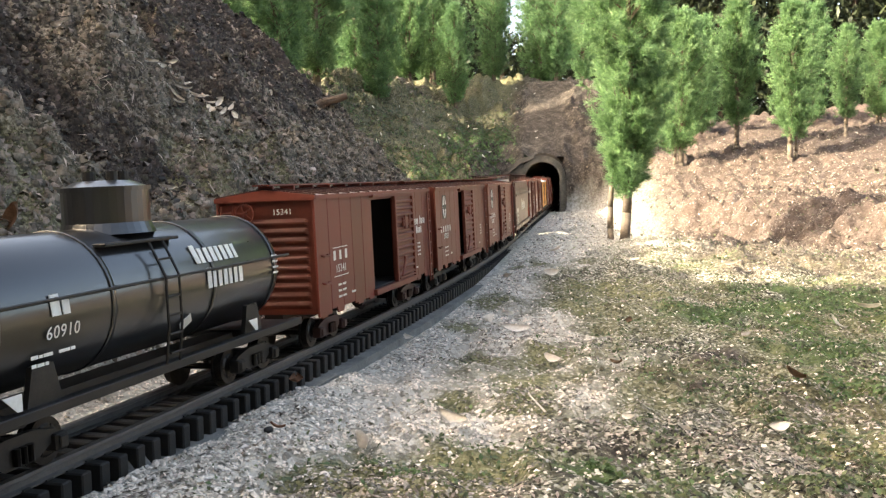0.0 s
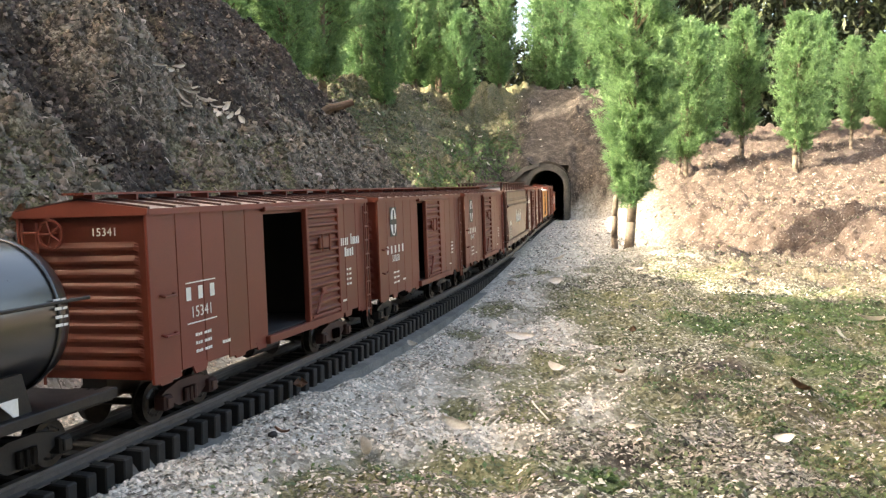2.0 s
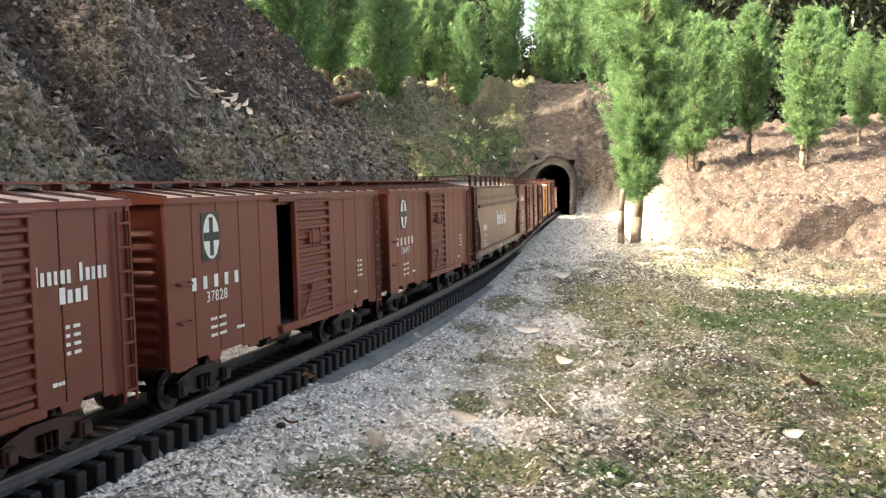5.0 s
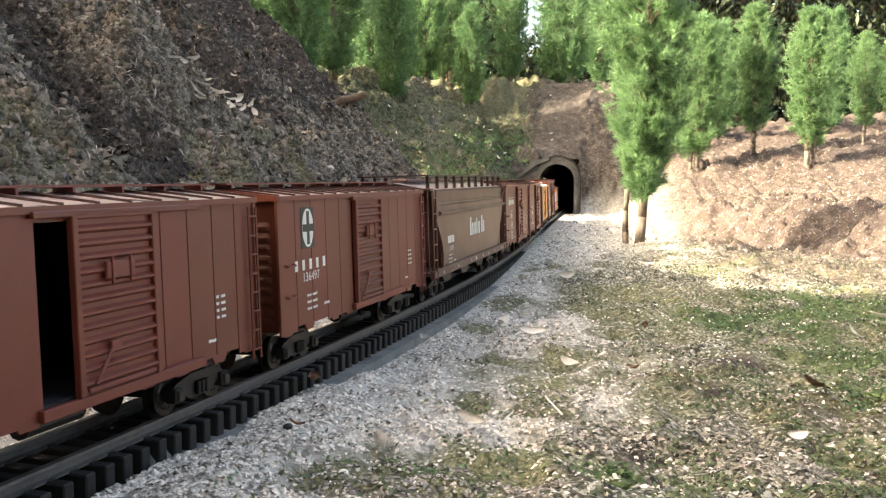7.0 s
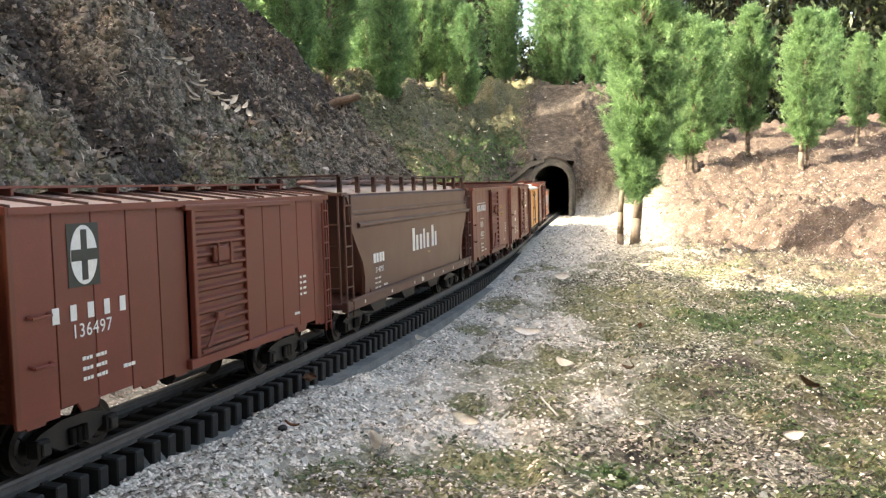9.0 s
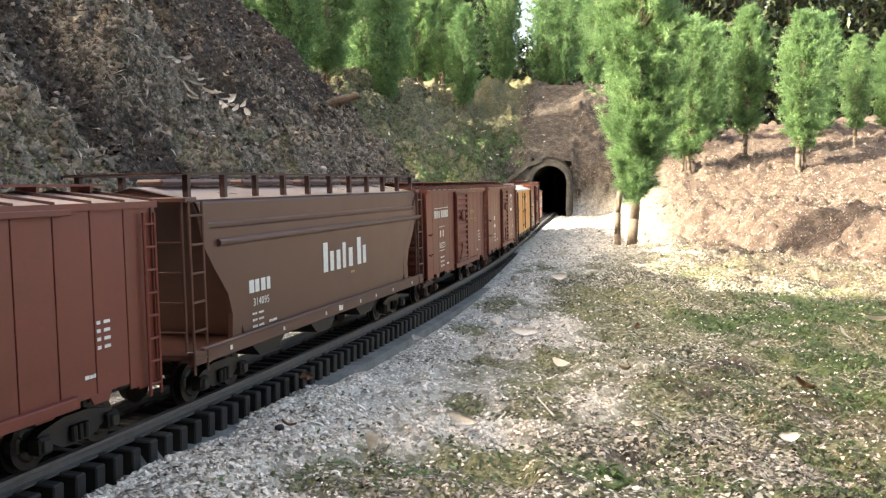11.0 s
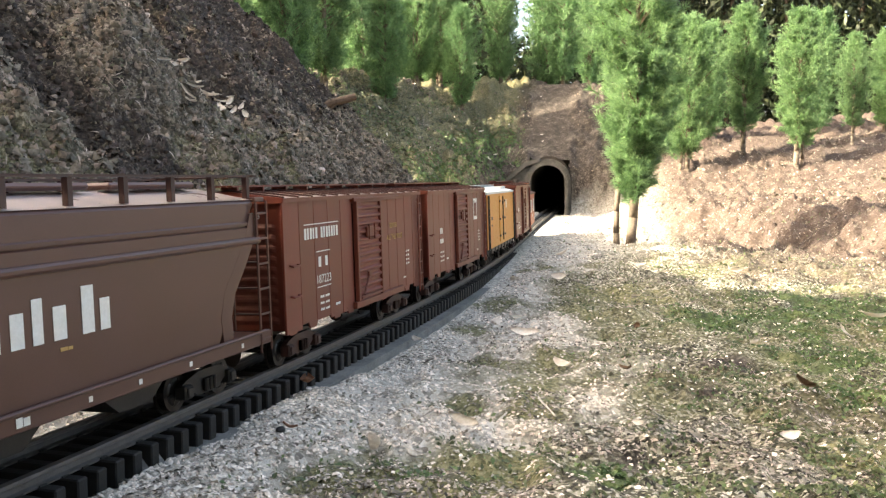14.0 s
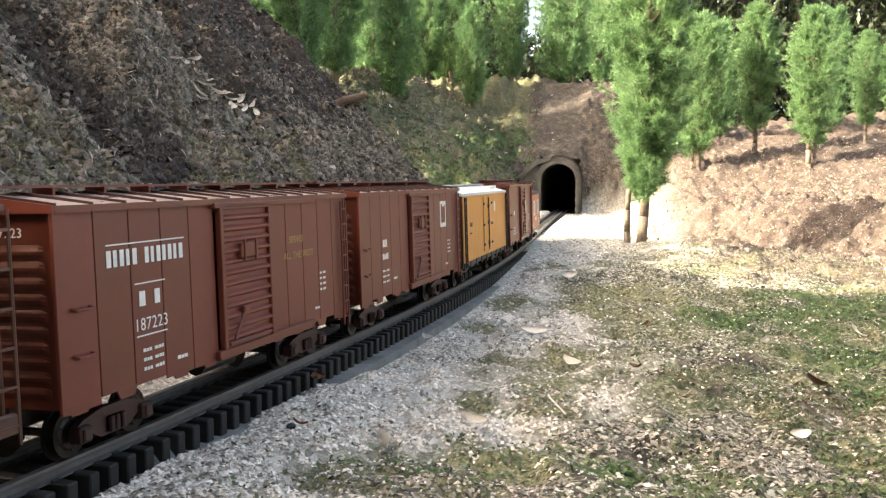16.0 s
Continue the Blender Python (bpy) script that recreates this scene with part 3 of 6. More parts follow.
WHEEL_ME = wheel_mesh()
# red truck sides are coloured darker for the shade they stand in
FRAME_ME = {"red": side_frame_mesh(BOX_DARK), "black": side_frame_mesh(BLACK_METAL)}


def truck(car, x, paint="black"):
    bm = bmesh.new()
    box(bm, -0.006, 0.006, -0.034, 0.034, 0.014, 0.024, 0.001)
    rod(bm, (0, 0, 0.02), (0, 0, 0.036), 0.008, 12)
    t = part("truck", bm, BOX_DARK if paint == "red" else BLACK_METAL, car, at=pose(x, 0, 0))
    for e in (-1, 1):
        share("side_frame", FRAME_ME[paint], t, pose(0, -0.0365, 0) if e < 0 else pose(0, 0.0365, 0, 0, 0, 180))
        w = share("wheelset", WHEEL_ME, t, pose(e * 0.0315, 0, WHEEL_R))
        wheels.append((w, e * 0.0315))


def coupler(car, x, e):
    bm = bmesh.new()
    box(bm, x, x + e * 0.020, -0.0035, 0.0035, 0.024, 0.031, 0.0008)
    box(bm, x + e * 0.014, x + e * 0.026, -0.0075, 0.0075, 0.021, 0.034, 0.002)
    box(bm, x + e * 0.022, x + e * 0.028, -0.0075, -0.001, 0.022, 0.033, 0.001)
    part("coupler", bm, BLACK_METAL, car)


def ladder(car, x, y, z0, z1, rungs, material, w=0.012, way="side"):
    bm = bmesh.new()
    ax = Vector((1, 0, 0)) if way == "side" else Vector((0, 1, 0))
    c = Vector((x, y, 0))
    for e in (-1, 1):
        rod(bm, c + ax * e * w / 2 + Vector((0, 0, z0)), c + ax * e * w / 2 + Vector((0, 0, z1)), 0.0012, 6)
    for i in range(rungs):
        z = z0 + (z1 - z0) * (i + 0.5) / rungs
        rod(bm, c - ax * w / 2 + Vector((0, 0, z)), c + ax * w / 2 + Vector((0, 0, z)), 0.0010, 6)
    part("ladder", bm, material, car)


def grab_iron(car, x, y, z, material, w=0.016):
    bm = bmesh.new()
    sweep(bm, [(x - w / 2, y, z + 0.001), (x - w / 2, y - 0.0035, z), (x + w / 2, y - 0.0035, z), (x + w / 2, y, z + 0.001)], 0.0010, 6)
    part("grab_iron", bm, material, car)


def lettering(car, text, x, y, z, size, material, stretch=1.0):
    """Readable characters, standing on the side that faces -y, centred at x."""
    cu = bpy.data.curves.new("lettering", "FONT")
    cu.body, cu.size, cu.align_x, cu.align_y, cu.extrude, cu.space_character = text, size, "CENTER", "CENTER", 0.0001, 1.08
    cu.resolution_u = 3
    tmp = bpy.data.objects.new("lettering", cu)
    scene.collection.objects.link(tmp)
    bpy.context.view_layer.update()
    me = bpy.data.meshes.new_from_object(tmp)
    bpy.data.objects.remove(tmp)
    me.materials.clear()
    me.materials.append(material)
    me.transform(Matrix.Diagonal((stretch, 1, 1, 1)))
    ob = new("lettering", me)
    ob.parent = car
    ob.matrix_basis = pose(x, y, z, 90, 0, 0)
    return ob


def bars(car, x0, y, z, widths, h, material, gap=0.0012, name="marking", slant=0.0):
    """A word as a row of plain bars, from x0 on."""
    bm = bmesh.new()
    x = x0
    for i, w in enumerate(widths):
        hh = h * (1.0, 0.86, 0.94)[i % 3]
        if w > 0:
            box(bm, x, x + w, y - 0.00025, y, z + slant * (x - x0), z + hh + slant * (x - x0), 0.0)
        x += abs(w) + gap
    part(name, bm, material, car)


def word(car, xc, y, z, pattern, h, material, wide=0.75):
    """A brand word drawn as plain upright blocks of given relative heights; 0 leaves a gap."""
    bm = bmesh.new()
    pitch = h * (wide + 0.20)
    x = xc - pitch * len(pattern) / 2
    for i, k in enumerate(pattern):
        if k:
            box(bm, x, x + h * wide * (1.0, 0.84, 0.93, 0.76)[i % 4], y - 0.00025, y, z, z + h * k)
        x += pitch
    part("brand_marking", bm, material, car)


def data_block(car, x, y, z, material, rows=3, s=1.0):
    for i in range(rows):
        bars(car, x, y, z - i * 0.0062 * s, (0.003 * s, 0.0022 * s, 0.0026 * s, -0.002 * s, 0.004 * s, 0.0028 * s, 0.0018 * s), 0.0023 * s, material, 0.0007, "data_marking")


def emblem(car, x, y, z, w, h):
    """A plain round badge: dark panel, pale oval and a dark cross."""
    bm = bmesh.new()
    box(bm, x - w / 2, x + w / 2, y - 0.0002, y, z - h / 2, z + h / 2)
    badge = part("badge_panel", bm, EMBLEM_GREEN, car)
    bm = bmesh.new()
    bmesh.ops.create_cone(bm, cap_ends=True, segments=28, radius1=1, radius2=1, depth=1,
                          matrix=Matrix.Translation((x, y - 0.0004, z)) @ Matrix.Diagonal((w * 0.42, 0.0003, h * 0.47, 1)) @ pose(0, 0, 0, 90))
    part("badge_oval", bm, WHITE_PAINT, badge)
    bm = bmesh.new()
    box(bm, x - w * 0.09, x + w * 0.09, y - 0.0009, y - 0.0005, z - h * 0.40, z + h * 0.40)
    box(bm, x - w * 0.40, x + w * 0.40, y - 0.00095, y - 0.0005, z - h * 0.09, z + h * 0.09)
    part("badge_cross", bm, EMBLEM_GREEN, badge)


L, W, SILL, EAVE = 0.420, 0.104, 0.0385, 0.1535
DOOR0, DOOR1 = -0.037, 0.047


def end_wall(car, x, e, material):
    """A pressed end with round horizontal ribs in three groups."""
    bm = bmesh.new()
    zs = np.linspace(SILL, EAVE + 0.004, 64)
    ribs = [SILL + 0.009 + i * 0.0092 for i in range(10)]
    ys = [-W / 2 + 0.002, -W / 2 + 0.007, -W / 2 + 0.011, 0, W / 2 - 0.011, W / 2 - 0.007, W / 2 - 0.002]
    k = [0, 0, 1, 1, 1, 0, 0]
    rows = []
    for z in zs:
        d = max(0.0, max(1 - abs(z - r) / 0.0036 for r in ribs))
        d = 0.0015 * math.sin(d * math.pi / 2)
        rows.append([bm.verts.new((x + e * d * kk, y, z)) for y, kk in zip(ys, k)])
    for a, b in zip(rows, rows[1:]):
        for i in range(len(ys) - 1):
            bm.faces.new((a[i], a[i + 1], b[i + 1], b[i]))
    bmesh.ops.solidify(bm, geom=bm.faces[:], thickness=0.0015)
    bmesh.ops.recalc_face_normals(bm, faces=bm.faces)
    part("end_wall", bm, material, car, smooth=False)


def panel_mesh(w, z0, z1, material):
    bm = bmesh.new()
    box(bm, -w / 2, w / 2, -0.0006, 0.0006, z0, z1, 0.0003)
    return mesh_of(bm, "side_panel", material)


PANELS = {}


def sliding_door(car, x, y, material, w=0.082):
    """Ribbed door plate with frame, latch bar and placard board."""
    bm = bmesh.new()
    z0, z1 = SILL + 0.004, EAVE - 0.004
    n = 12
    out = [(y - 0.0022, z0), (y - 0.0022, z0 + 0.002)]
    for i in range(n):
        za = z0 + 0.003 + (z1 - z0 - 0.006) * i / n
        h = (z1 - z0 - 0.006) / n
        out += [(y - 0.0022, za + 0.18 * h), (y - 0.0048, za + 0.38 * h), (y - 0.0048, za + 0.58 * h), (y - 0.0022, za + 0.80 * h)]
    out += [(y - 0.0022, z1), (y - 0.0002, z1), (y - 0.0002, z0)]
    extrude_profile(bm, out, (0, 1, 0), (0, 0, 1), (w - 0.008, 0, 0))
    bmesh.ops.translate(bm, verts=bm.verts, vec=(x - w / 2 + 0.004, 0, 0))
    d = part("door", bm, material, car)
    bm = bmesh.new()
    for e in (-1, 1):
        box(bm, x + e * (w / 2 - 0.0025) - 0.0025, x + e * (w / 2 - 0.0025) + 0.0025, y - 0.0052, y - 0.0002, z0, z1, 0.0006)
    box(bm, x - w / 2, x + w / 2, y - 0.0050, y - 0.0006, z1 - 0.001, z1 + 0.003, 0.0006)
    part("door_frame", bm, material, d)
    bm = bmesh.new()
    box(bm, x - 0.014, x + 0.014, y - 0.0068, y - 0.0040, SILL + 0.072, SILL + 0.083, 0.0006)
    for k in (-1, 1):
        box(bm, x + k * 0.009 - 0.001, x + k * 0.009 + 0.001, y - 0.0078, y - 0.0060, SILL + 0.069, SILL + 0.086, 0.0004)
    part("placard_board", bm, material, d)
    bm = bmesh.new()
    rod(bm, (x - w * 0.34, y - 0.0062, SILL + 0.010), (x - w * 0.14, y - 0.0062, SILL + 0.030), 0.0012, 6)
    box(bm, x - w * 0.16, x - w * 0.04, y - 0.0070, y - 0.0045, SILL + 0.027, SILL + 0.034, 0.0005)
    box(bm, x - w * 0.42, x + w * 0.40, y - 0.0060, y - 0.0046, SILL + 0.006, SILL + 0.0085, 0.0004)
    part("latch_bar", bm, material, d)
    bm = bmesh.new()
    box(bm, DOOR0 - 0.006, DOOR1 + 0.078, y - 0.0050, y, EAVE - 0.0035, EAVE + 0.0005, 0.0005)
    part("door_track", bm, material, car)
    bm = bmesh.new()
    box(bm, DOOR0 - 0.006, DOOR1 + 0.078, y - 0.0046, y, SILL - 0.003, SILL + 0.004, 0.0005)
    part("door_sill", bm, material, car)


def boxcar(label, slide=0.0, red=BOX_RED, trucks="red"):
    """A forty-foot boxcar; slide: how far the door stands open."""
    car = tagged(new("boxcar"), label, "freight car", "cars of the train")
    # hollow body: floor, far side, near-black linings painted as inner shade; the near side has its door opening
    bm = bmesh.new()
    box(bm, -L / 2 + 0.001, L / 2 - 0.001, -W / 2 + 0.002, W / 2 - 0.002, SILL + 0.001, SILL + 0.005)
    part("floor", bm, INSIDE_SHADE, car)
    bm = bmesh.new()
    box(bm, -L / 2, L / 2, W / 2 - 0.0025, W / 2, SILL, EAVE)
    part("far_side", bm, red, car)
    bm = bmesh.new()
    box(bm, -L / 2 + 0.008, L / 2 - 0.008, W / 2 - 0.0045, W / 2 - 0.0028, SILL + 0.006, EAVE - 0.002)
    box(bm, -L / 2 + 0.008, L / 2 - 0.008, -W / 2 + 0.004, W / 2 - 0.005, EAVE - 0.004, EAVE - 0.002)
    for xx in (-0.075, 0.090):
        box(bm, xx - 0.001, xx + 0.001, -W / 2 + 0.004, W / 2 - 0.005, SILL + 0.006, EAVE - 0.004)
    part("shade_lining", bm, INSIDE_SHADE, car)
    bm = bmesh.new()
    y0, y1 = -W / 2 + 0.0010, -W / 2 + 0.0035
    box(bm, -L / 2, DOOR0, y0, y1, SILL, EAVE)
    box(bm, DOOR1, L / 2, y0, y1, SILL, EAVE)
    box(bm, DOOR0, DOOR1, y0, y1, EAVE - 0.006, EAVE)
    for a, b in ((-L / 2 + 0.004, -L / 2 + 0.007), (L / 2 - 0.007, L / 2 - 0.004)):
        box(bm, a, b, -W / 2 + 0.0035, W / 2 - 0.003, SILL, EAVE)
    part("side_wall", bm, red, car)
    pitch = 0.0346
    spans = []
    x = -L / 2
    for i in range(5):
        spans.append((x, min(x + pitch, DOOR0 - 0.0005)))
        x += pitch
    x = DOOR1 + 0.001
    while x < L / 2 - 0.004:
        spans.append((x, min(x + 0.0328, L / 2)))
        x += 0.0328
    drop = (0.0040, -0.0005, 0.0005, 0.0030, 0.0030)
    for i, (a, b) in enumerate(spans):
        dz = drop[i] if i < 5 else drop[max(0, 4 - (i - 5))]
        key = (round(b - a, 4), dz, red.name)
        if key not in PANELS:
            PANELS[key] = panel_mesh(b - a - 0.0009, SILL - dz, EAVE, red)
        share("side_panel", PANELS[key], car, pose((a + b) / 2, -W / 2 + 0.0006, 0))
    # notched lower edge: hanging brackets
    for xb in (-0.196, -0.150, -0.088, -0.050, 0.060, 0.100, 0.150, 0.196):
        bm = bmesh.new()
        extrude_profile(bm, [(-0.011, SILL + 0.001), (-0.007, SILL - 0.0055), (0.007, SILL - 0.0055), (0.011, SILL + 0.001)], (1, 0, 0), (0, 0, 1), (0, 0.0016, 0))
        part("sill_bracket", bm, red, car, at=pose(xb, -W / 2 - 0.0001, 0))
    end_wall(car, -L / 2, -1, red)
    end_wall(car, L / 2, 1, red)
    for xx in (-L / 2, L / 2):
        for yy in (-W / 2, W / 2):
            bm = bmesh.new()
            box(bm, xx - 0.0022, xx + 0.0022, yy - 0.0012, yy + 0.0012, SILL - 0.003, EAVE, 0.0004)
            part("corner_post", bm, red, car)
    sliding_door(car, (DOOR0 + DOOR1) / 2 + slide, -W / 2, red)
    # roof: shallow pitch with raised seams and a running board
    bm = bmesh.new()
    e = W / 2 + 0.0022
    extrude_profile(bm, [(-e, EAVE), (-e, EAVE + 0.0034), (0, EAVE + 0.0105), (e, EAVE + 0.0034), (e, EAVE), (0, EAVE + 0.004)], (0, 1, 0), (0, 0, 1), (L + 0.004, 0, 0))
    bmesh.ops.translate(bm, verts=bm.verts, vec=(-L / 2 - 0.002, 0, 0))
    # pale base colour stands for sky glancing off the roof
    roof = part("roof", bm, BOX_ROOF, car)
    for xx in (-L / 2 - 0.0032, L / 2 + 0.0012):
        bm = bmesh.new()
        extrude_profile(bm, [(-e - 0.0004, EAVE - 0.0008), (-e - 0.0004, EAVE + 0.0037), (0, EAVE + 0.0108), (e + 0.0004, EAVE + 0.0037), (e + 0.0004, EAVE - 0.0008)], (0, 1, 0), (0, 0, 1), (0.002, 0, 0))
        part("roof_end", bm, red, roof, at=pose(xx, 0, 0))
    for sy in (-1, 1):
        bm = bmesh.new()
        box(bm, -L / 2 - 0.0012, L / 2 + 0.0012, sy * e - 0.0007, sy * e + 0.0007, EAVE - 0.0008, EAVE + 0.0035)
        part("eave_strip", bm, red, roof)
    for i in range(14):
        xx = -L / 2 + (i + 0.0) * L / 13
        bm = bmesh.new()
        extrude_profile(bm, [(-e, EAVE + 0.0030), (-e, EAVE + 0.0050), (0, EAVE + 0.0125), (e, EAVE + 0.0050), (e, EAVE + 0.0030), (0, EAVE + 0.0100)], (0, 1, 0), (0, 0, 1), (0.0022, 0, 0))
        part("roof_seam", bm, BOX_DARK, roof, at=pose(xx - 0.0011, 0, 0))
    bm = bmesh.new()
    for k in (-1, 0, 1):
        box(bm, -L / 2 - 0.008, L / 2 + 0.008, k * 0.0062 - 0.0028, k * 0.0062 + 0.0028, EAVE + 0.0145, EAVE + 0.0160)
    for i in range(9):
        xx = -L / 2 + 0.004 + i * (L - 0.008) / 8
        box(bm, xx - 0.0012, xx + 0.0012, -0.008, 0.008, EAVE + 0.010, EAVE + 0.0146)
    part("running_board", bm, red, roof)
    ladder(car, L / 2 - 0.0075, -W / 2 - 0.0030, SILL - 0.012, EAVE - 0.004, 8, red)
    ladder(car, -L / 2 - 0.0050, W / 2 - 0.012, SILL - 0.004, EAVE - 0.004, 8, red, way="end")
    for z in (0.067, 0.095):
        grab_iron(car, -L / 2 + 0.019, -W / 2, z, red)
    bm = bmesh.new()
    bmesh.ops.create_cone(bm, segments=20, radius1=0.0105, radius2=0.0105, depth=0.0014, cap_ends=False, matrix=pose(-L / 2 - 0.008, 0.020, EAVE - 0.012, 0, 90, 0))
    bmesh.ops.solidify(bm, geom=bm.faces[:], thickness=0.0015)
    for k in range(5):
        a = k * math.tau / 5
        rod(bm, (-L / 2 - 0.008, 0.020, EAVE - 0.012), (-L / 2 - 0.008, 0.020 + 0.010 * math.cos(a), EAVE - 0.012 + 0.010 * math.sin(a)), 0.0006, 5)
    rod(bm, (-L / 2 - 0.001, 0.020, EAVE - 0.012), (-L / 2 - 0.008, 0.020, EAVE - 0.012), 0.0010, 6)
    part("brake_wheel", bm, red, car)
    bm = bmesh.new()
    box(bm, -L / 2 + 0.004, L / 2 - 0.004, -0.010, 0.010, SILL - 0.014, SILL + 0.001)
    for xx in (-0.14, -0.05, 0.05, 0.14):
        box(bm, xx - 0.002, xx + 0.002, -W / 2 + 0.004, W / 2 - 0.004, SILL - 0.006, SILL + 0.001)
    rod(bm, (-0.03, -0.026, SILL - 0.010), (0.02, -0.026, SILL - 0.010), 0.008, 10)
    part("underframe", bm, BLACK_METAL, car)
    for e in (-1, 1):
        truck(car, e * 0.145, trucks)
        coupler(car, e * (L / 2 - 0.006), e)
    return car


SIDE = -W / 2 - 0.0003


def common_marks(car, number, end_number=None, xn=-0.128, zn=0.084):
    if number:
        lettering(car, number, xn, SIDE, zn, 0.0118, WHITE_PAINT)
    data_block(car, xn - 0.011, SIDE, zn - 0.018, WHITE_PAINT)
    bars(car, xn + 0.028, SIDE, zn - 0.030, (0.004, 0.003, 0.004), 0.0025, WHITE_PAINT, 0.0006, "data_marking")
    for i in range(4):
        bars(car, 0.148, SIDE, 0.082 - i * 0.0052, (0.0035, -0.002, 0.006), 0.0022, WHITE_PAINT, 0.0006, "data_marking")
    bars(car, 0.135, SIDE, 0.050, (0.004, 0.003, 0.002), 0.0024, WHITE_PAINT, 0.0006, "data_marking")
    if end_number:
        ob = lettering(car, end_number, -L / 2 - 0.0006, 0, 0, 0.008, WHITE_PAINT)
        ob.matrix_basis = Matrix.Translation((-L / 2 - 0.0006, 0.0 - 0.018, EAVE - 0.012)) @ pose(0, 0, 0, 90, 0, -90)


def hopper_car(label):
    """A centre-flow covered hopper with curved sides, slanting end sheets and a roof walk on stanchions."""
    car = tagged(new("covered_hopper"), label, "freight car", "cars of the train")
    HL, top, rim, low = 0.575, 0.172, 0.158, 0.046
    hw = 0.054
    sec = [(-hw, low), (-hw - 0.0005, 0.080), (-hw - 0.0005, 0.136), (-hw + 0.0015, 0.1375), (-hw + 0.0015, 0.154), (-hw + 0.004, 0.1565), (0, top - 0.006)]
    sec = sec + [(-y, z) for y, z in sec[-2::-1]]
    bm = bmesh.new()

    def ends(z):
        k = (rim - z) / (rim - low)
        return HL / 2 - 0.012 - 0.068 * max(0, k) ** 0.9

    cols = []
    for e, steps in ((-1, None), (1, None)):
        cols.append([bm.verts.new((e * ends(z), y, z)) for y, z in sec])
    n = len(sec)
    for i in range(n - 1):
        bm.faces.new((cols[0][i], cols[1][i], cols[1][i + 1], cols[0][i + 1]))
    bm.faces.new(cols[0])
    bm.faces.new(cols[1][::-1])
    bm.faces.new((cols[0][0], cols[0][-1], cols[1][-1], cols[1][0]))
    bmesh.ops.recalc_face_normals(bm, faces=bm.faces)
    bmesh.ops.bevel(bm, geom=[e for e in bm.edges if e.calc_face_angle(0) > 0.9], offset=0.002, segments=2, affect="EDGES")
    body = part("body", bm, HOPPER_BROWN, car)
    # thin pale sheet that carries the hopper roof's painted sky sheen
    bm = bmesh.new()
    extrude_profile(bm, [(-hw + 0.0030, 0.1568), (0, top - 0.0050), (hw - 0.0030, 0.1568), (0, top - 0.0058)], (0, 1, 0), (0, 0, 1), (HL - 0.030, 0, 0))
    part("roof_sheen_sheet", bm, HOPPER_ROOF, body, at=pose(-HL / 2 + 0.015, 0, 0))
    # weld line below the roof, curved web plates at the ends
    bm = bmesh.new()
    rod(bm, (-HL / 2 + 0.042, -hw - 0.0012, 0.1235), (HL / 2 - 0.016, -hw - 0.0012, 0.1235), 0.0030, 10)
    part("side_bead", bm, HOPPER_BROWN, body)
    for e in (-1, 1):
        bm = bmesh.new()
        pts = [(HL / 2 - 0.014, rim - 0.012), (HL / 2 - 0.020, 0.125), (HL / 2 - 0.036, 0.105), (HL / 2 - 0.056, 0.083), (HL / 2 - 0.062, 0.066), (HL / 2 - 0.060, low),
               (HL / 2 - 0.075, low), (HL / 2 - 0.078, 0.066), (HL / 2 - 0.072, 0.086), (HL / 2 - 0.050, 0.110), (HL / 2 - 0.034, 0.130), (HL / 2 - 0.026, rim - 0.012)]
        extrude_profile(bm, [(e * u, v) for u, v in pts], (1, 0, 0), (0, 0, 1), (0, 0.004, 0))
        part("end_web", bm, HOPPER_BROWN, car, at=pose(0, -hw - 0.0006, 0))
        # end platform posts and ladders
        ladder(car, e * (HL / 2 - 0.010), -hw - 0.002, 0.030, 0.156, 6, HOPPER_BROWN, 0.018)
        bm = bmesh.new()
        rod(bm, (e * (HL / 2 - 0.004), -hw + 0.006, 0.046), (e * (HL / 2 - 0.004), -hw + 0.006, 0.158), 0.0013, 6)
        for zz in (0.060, 0.082, 0.104, 0.126):
            rod(bm, (e * (HL / 2 - 0.004), -hw + 0.006, zz), (e * (HL / 2 - 0.004), -hw + 0.030, zz), 0.0008, 6)
        rod(bm, (e * (HL / 2 - 0.004), -hw + 0.030, 0.046), (e * (HL / 2 - 0.004), -hw + 0.030, 0.158), 0.0011, 6)
        part("end_rack", bm, HOPPER_BROWN, car)
        bm = bmesh.new()
        rod(bm, (e * (HL / 2 - 0.004), hw - 0.006, 0.046), (e * (HL / 2 - 0.004), hw - 0.006, 0.158), 0.0013, 6)
        part("end_post", bm, HOPPER_BROWN, car)
        bm = bmesh.new()
        box(bm, e * (HL / 2 - 0.016), e * HL / 2, -hw, hw, 0.155, 0.159, 0.0006)
        part("end_crossover", bm, HOPPER_BROWN, car)
    bm = bmesh.new()
    box(bm, -HL / 2, HL / 2, -hw - 0.0022, -hw + 0.004, 0.036, 0.047, 0.0008)
    box(bm, -HL / 2, HL / 2, hw - 0.004, hw + 0.0022, 0.036, 0.047, 0.0008)
    box(bm, -HL / 2, HL / 2, -hw, hw, 0.040, 0.044)
    part("side_sill", bm, HOPPER_BROWN, car)
    bm = bmesh.new()
    box(bm, -HL / 2 + 0.01, HL / 2 - 0.01, -hw - 0.0050, -hw - 0.0010, 0.0462, 0.0486, 0.0008)
    part("sill_flange", bm, HOPPER_BROWN, car)
    for k in (-1, 0, 1):
        bm = bmesh.new()
        out = [(-0.055, 0.046), (0.055, 0.046), (0.018, 0.018), (-0.018, 0.018)]
        extrude_profile(bm, out, (1, 0, 0), (0, 0, 1), (0, 0.070, 0))
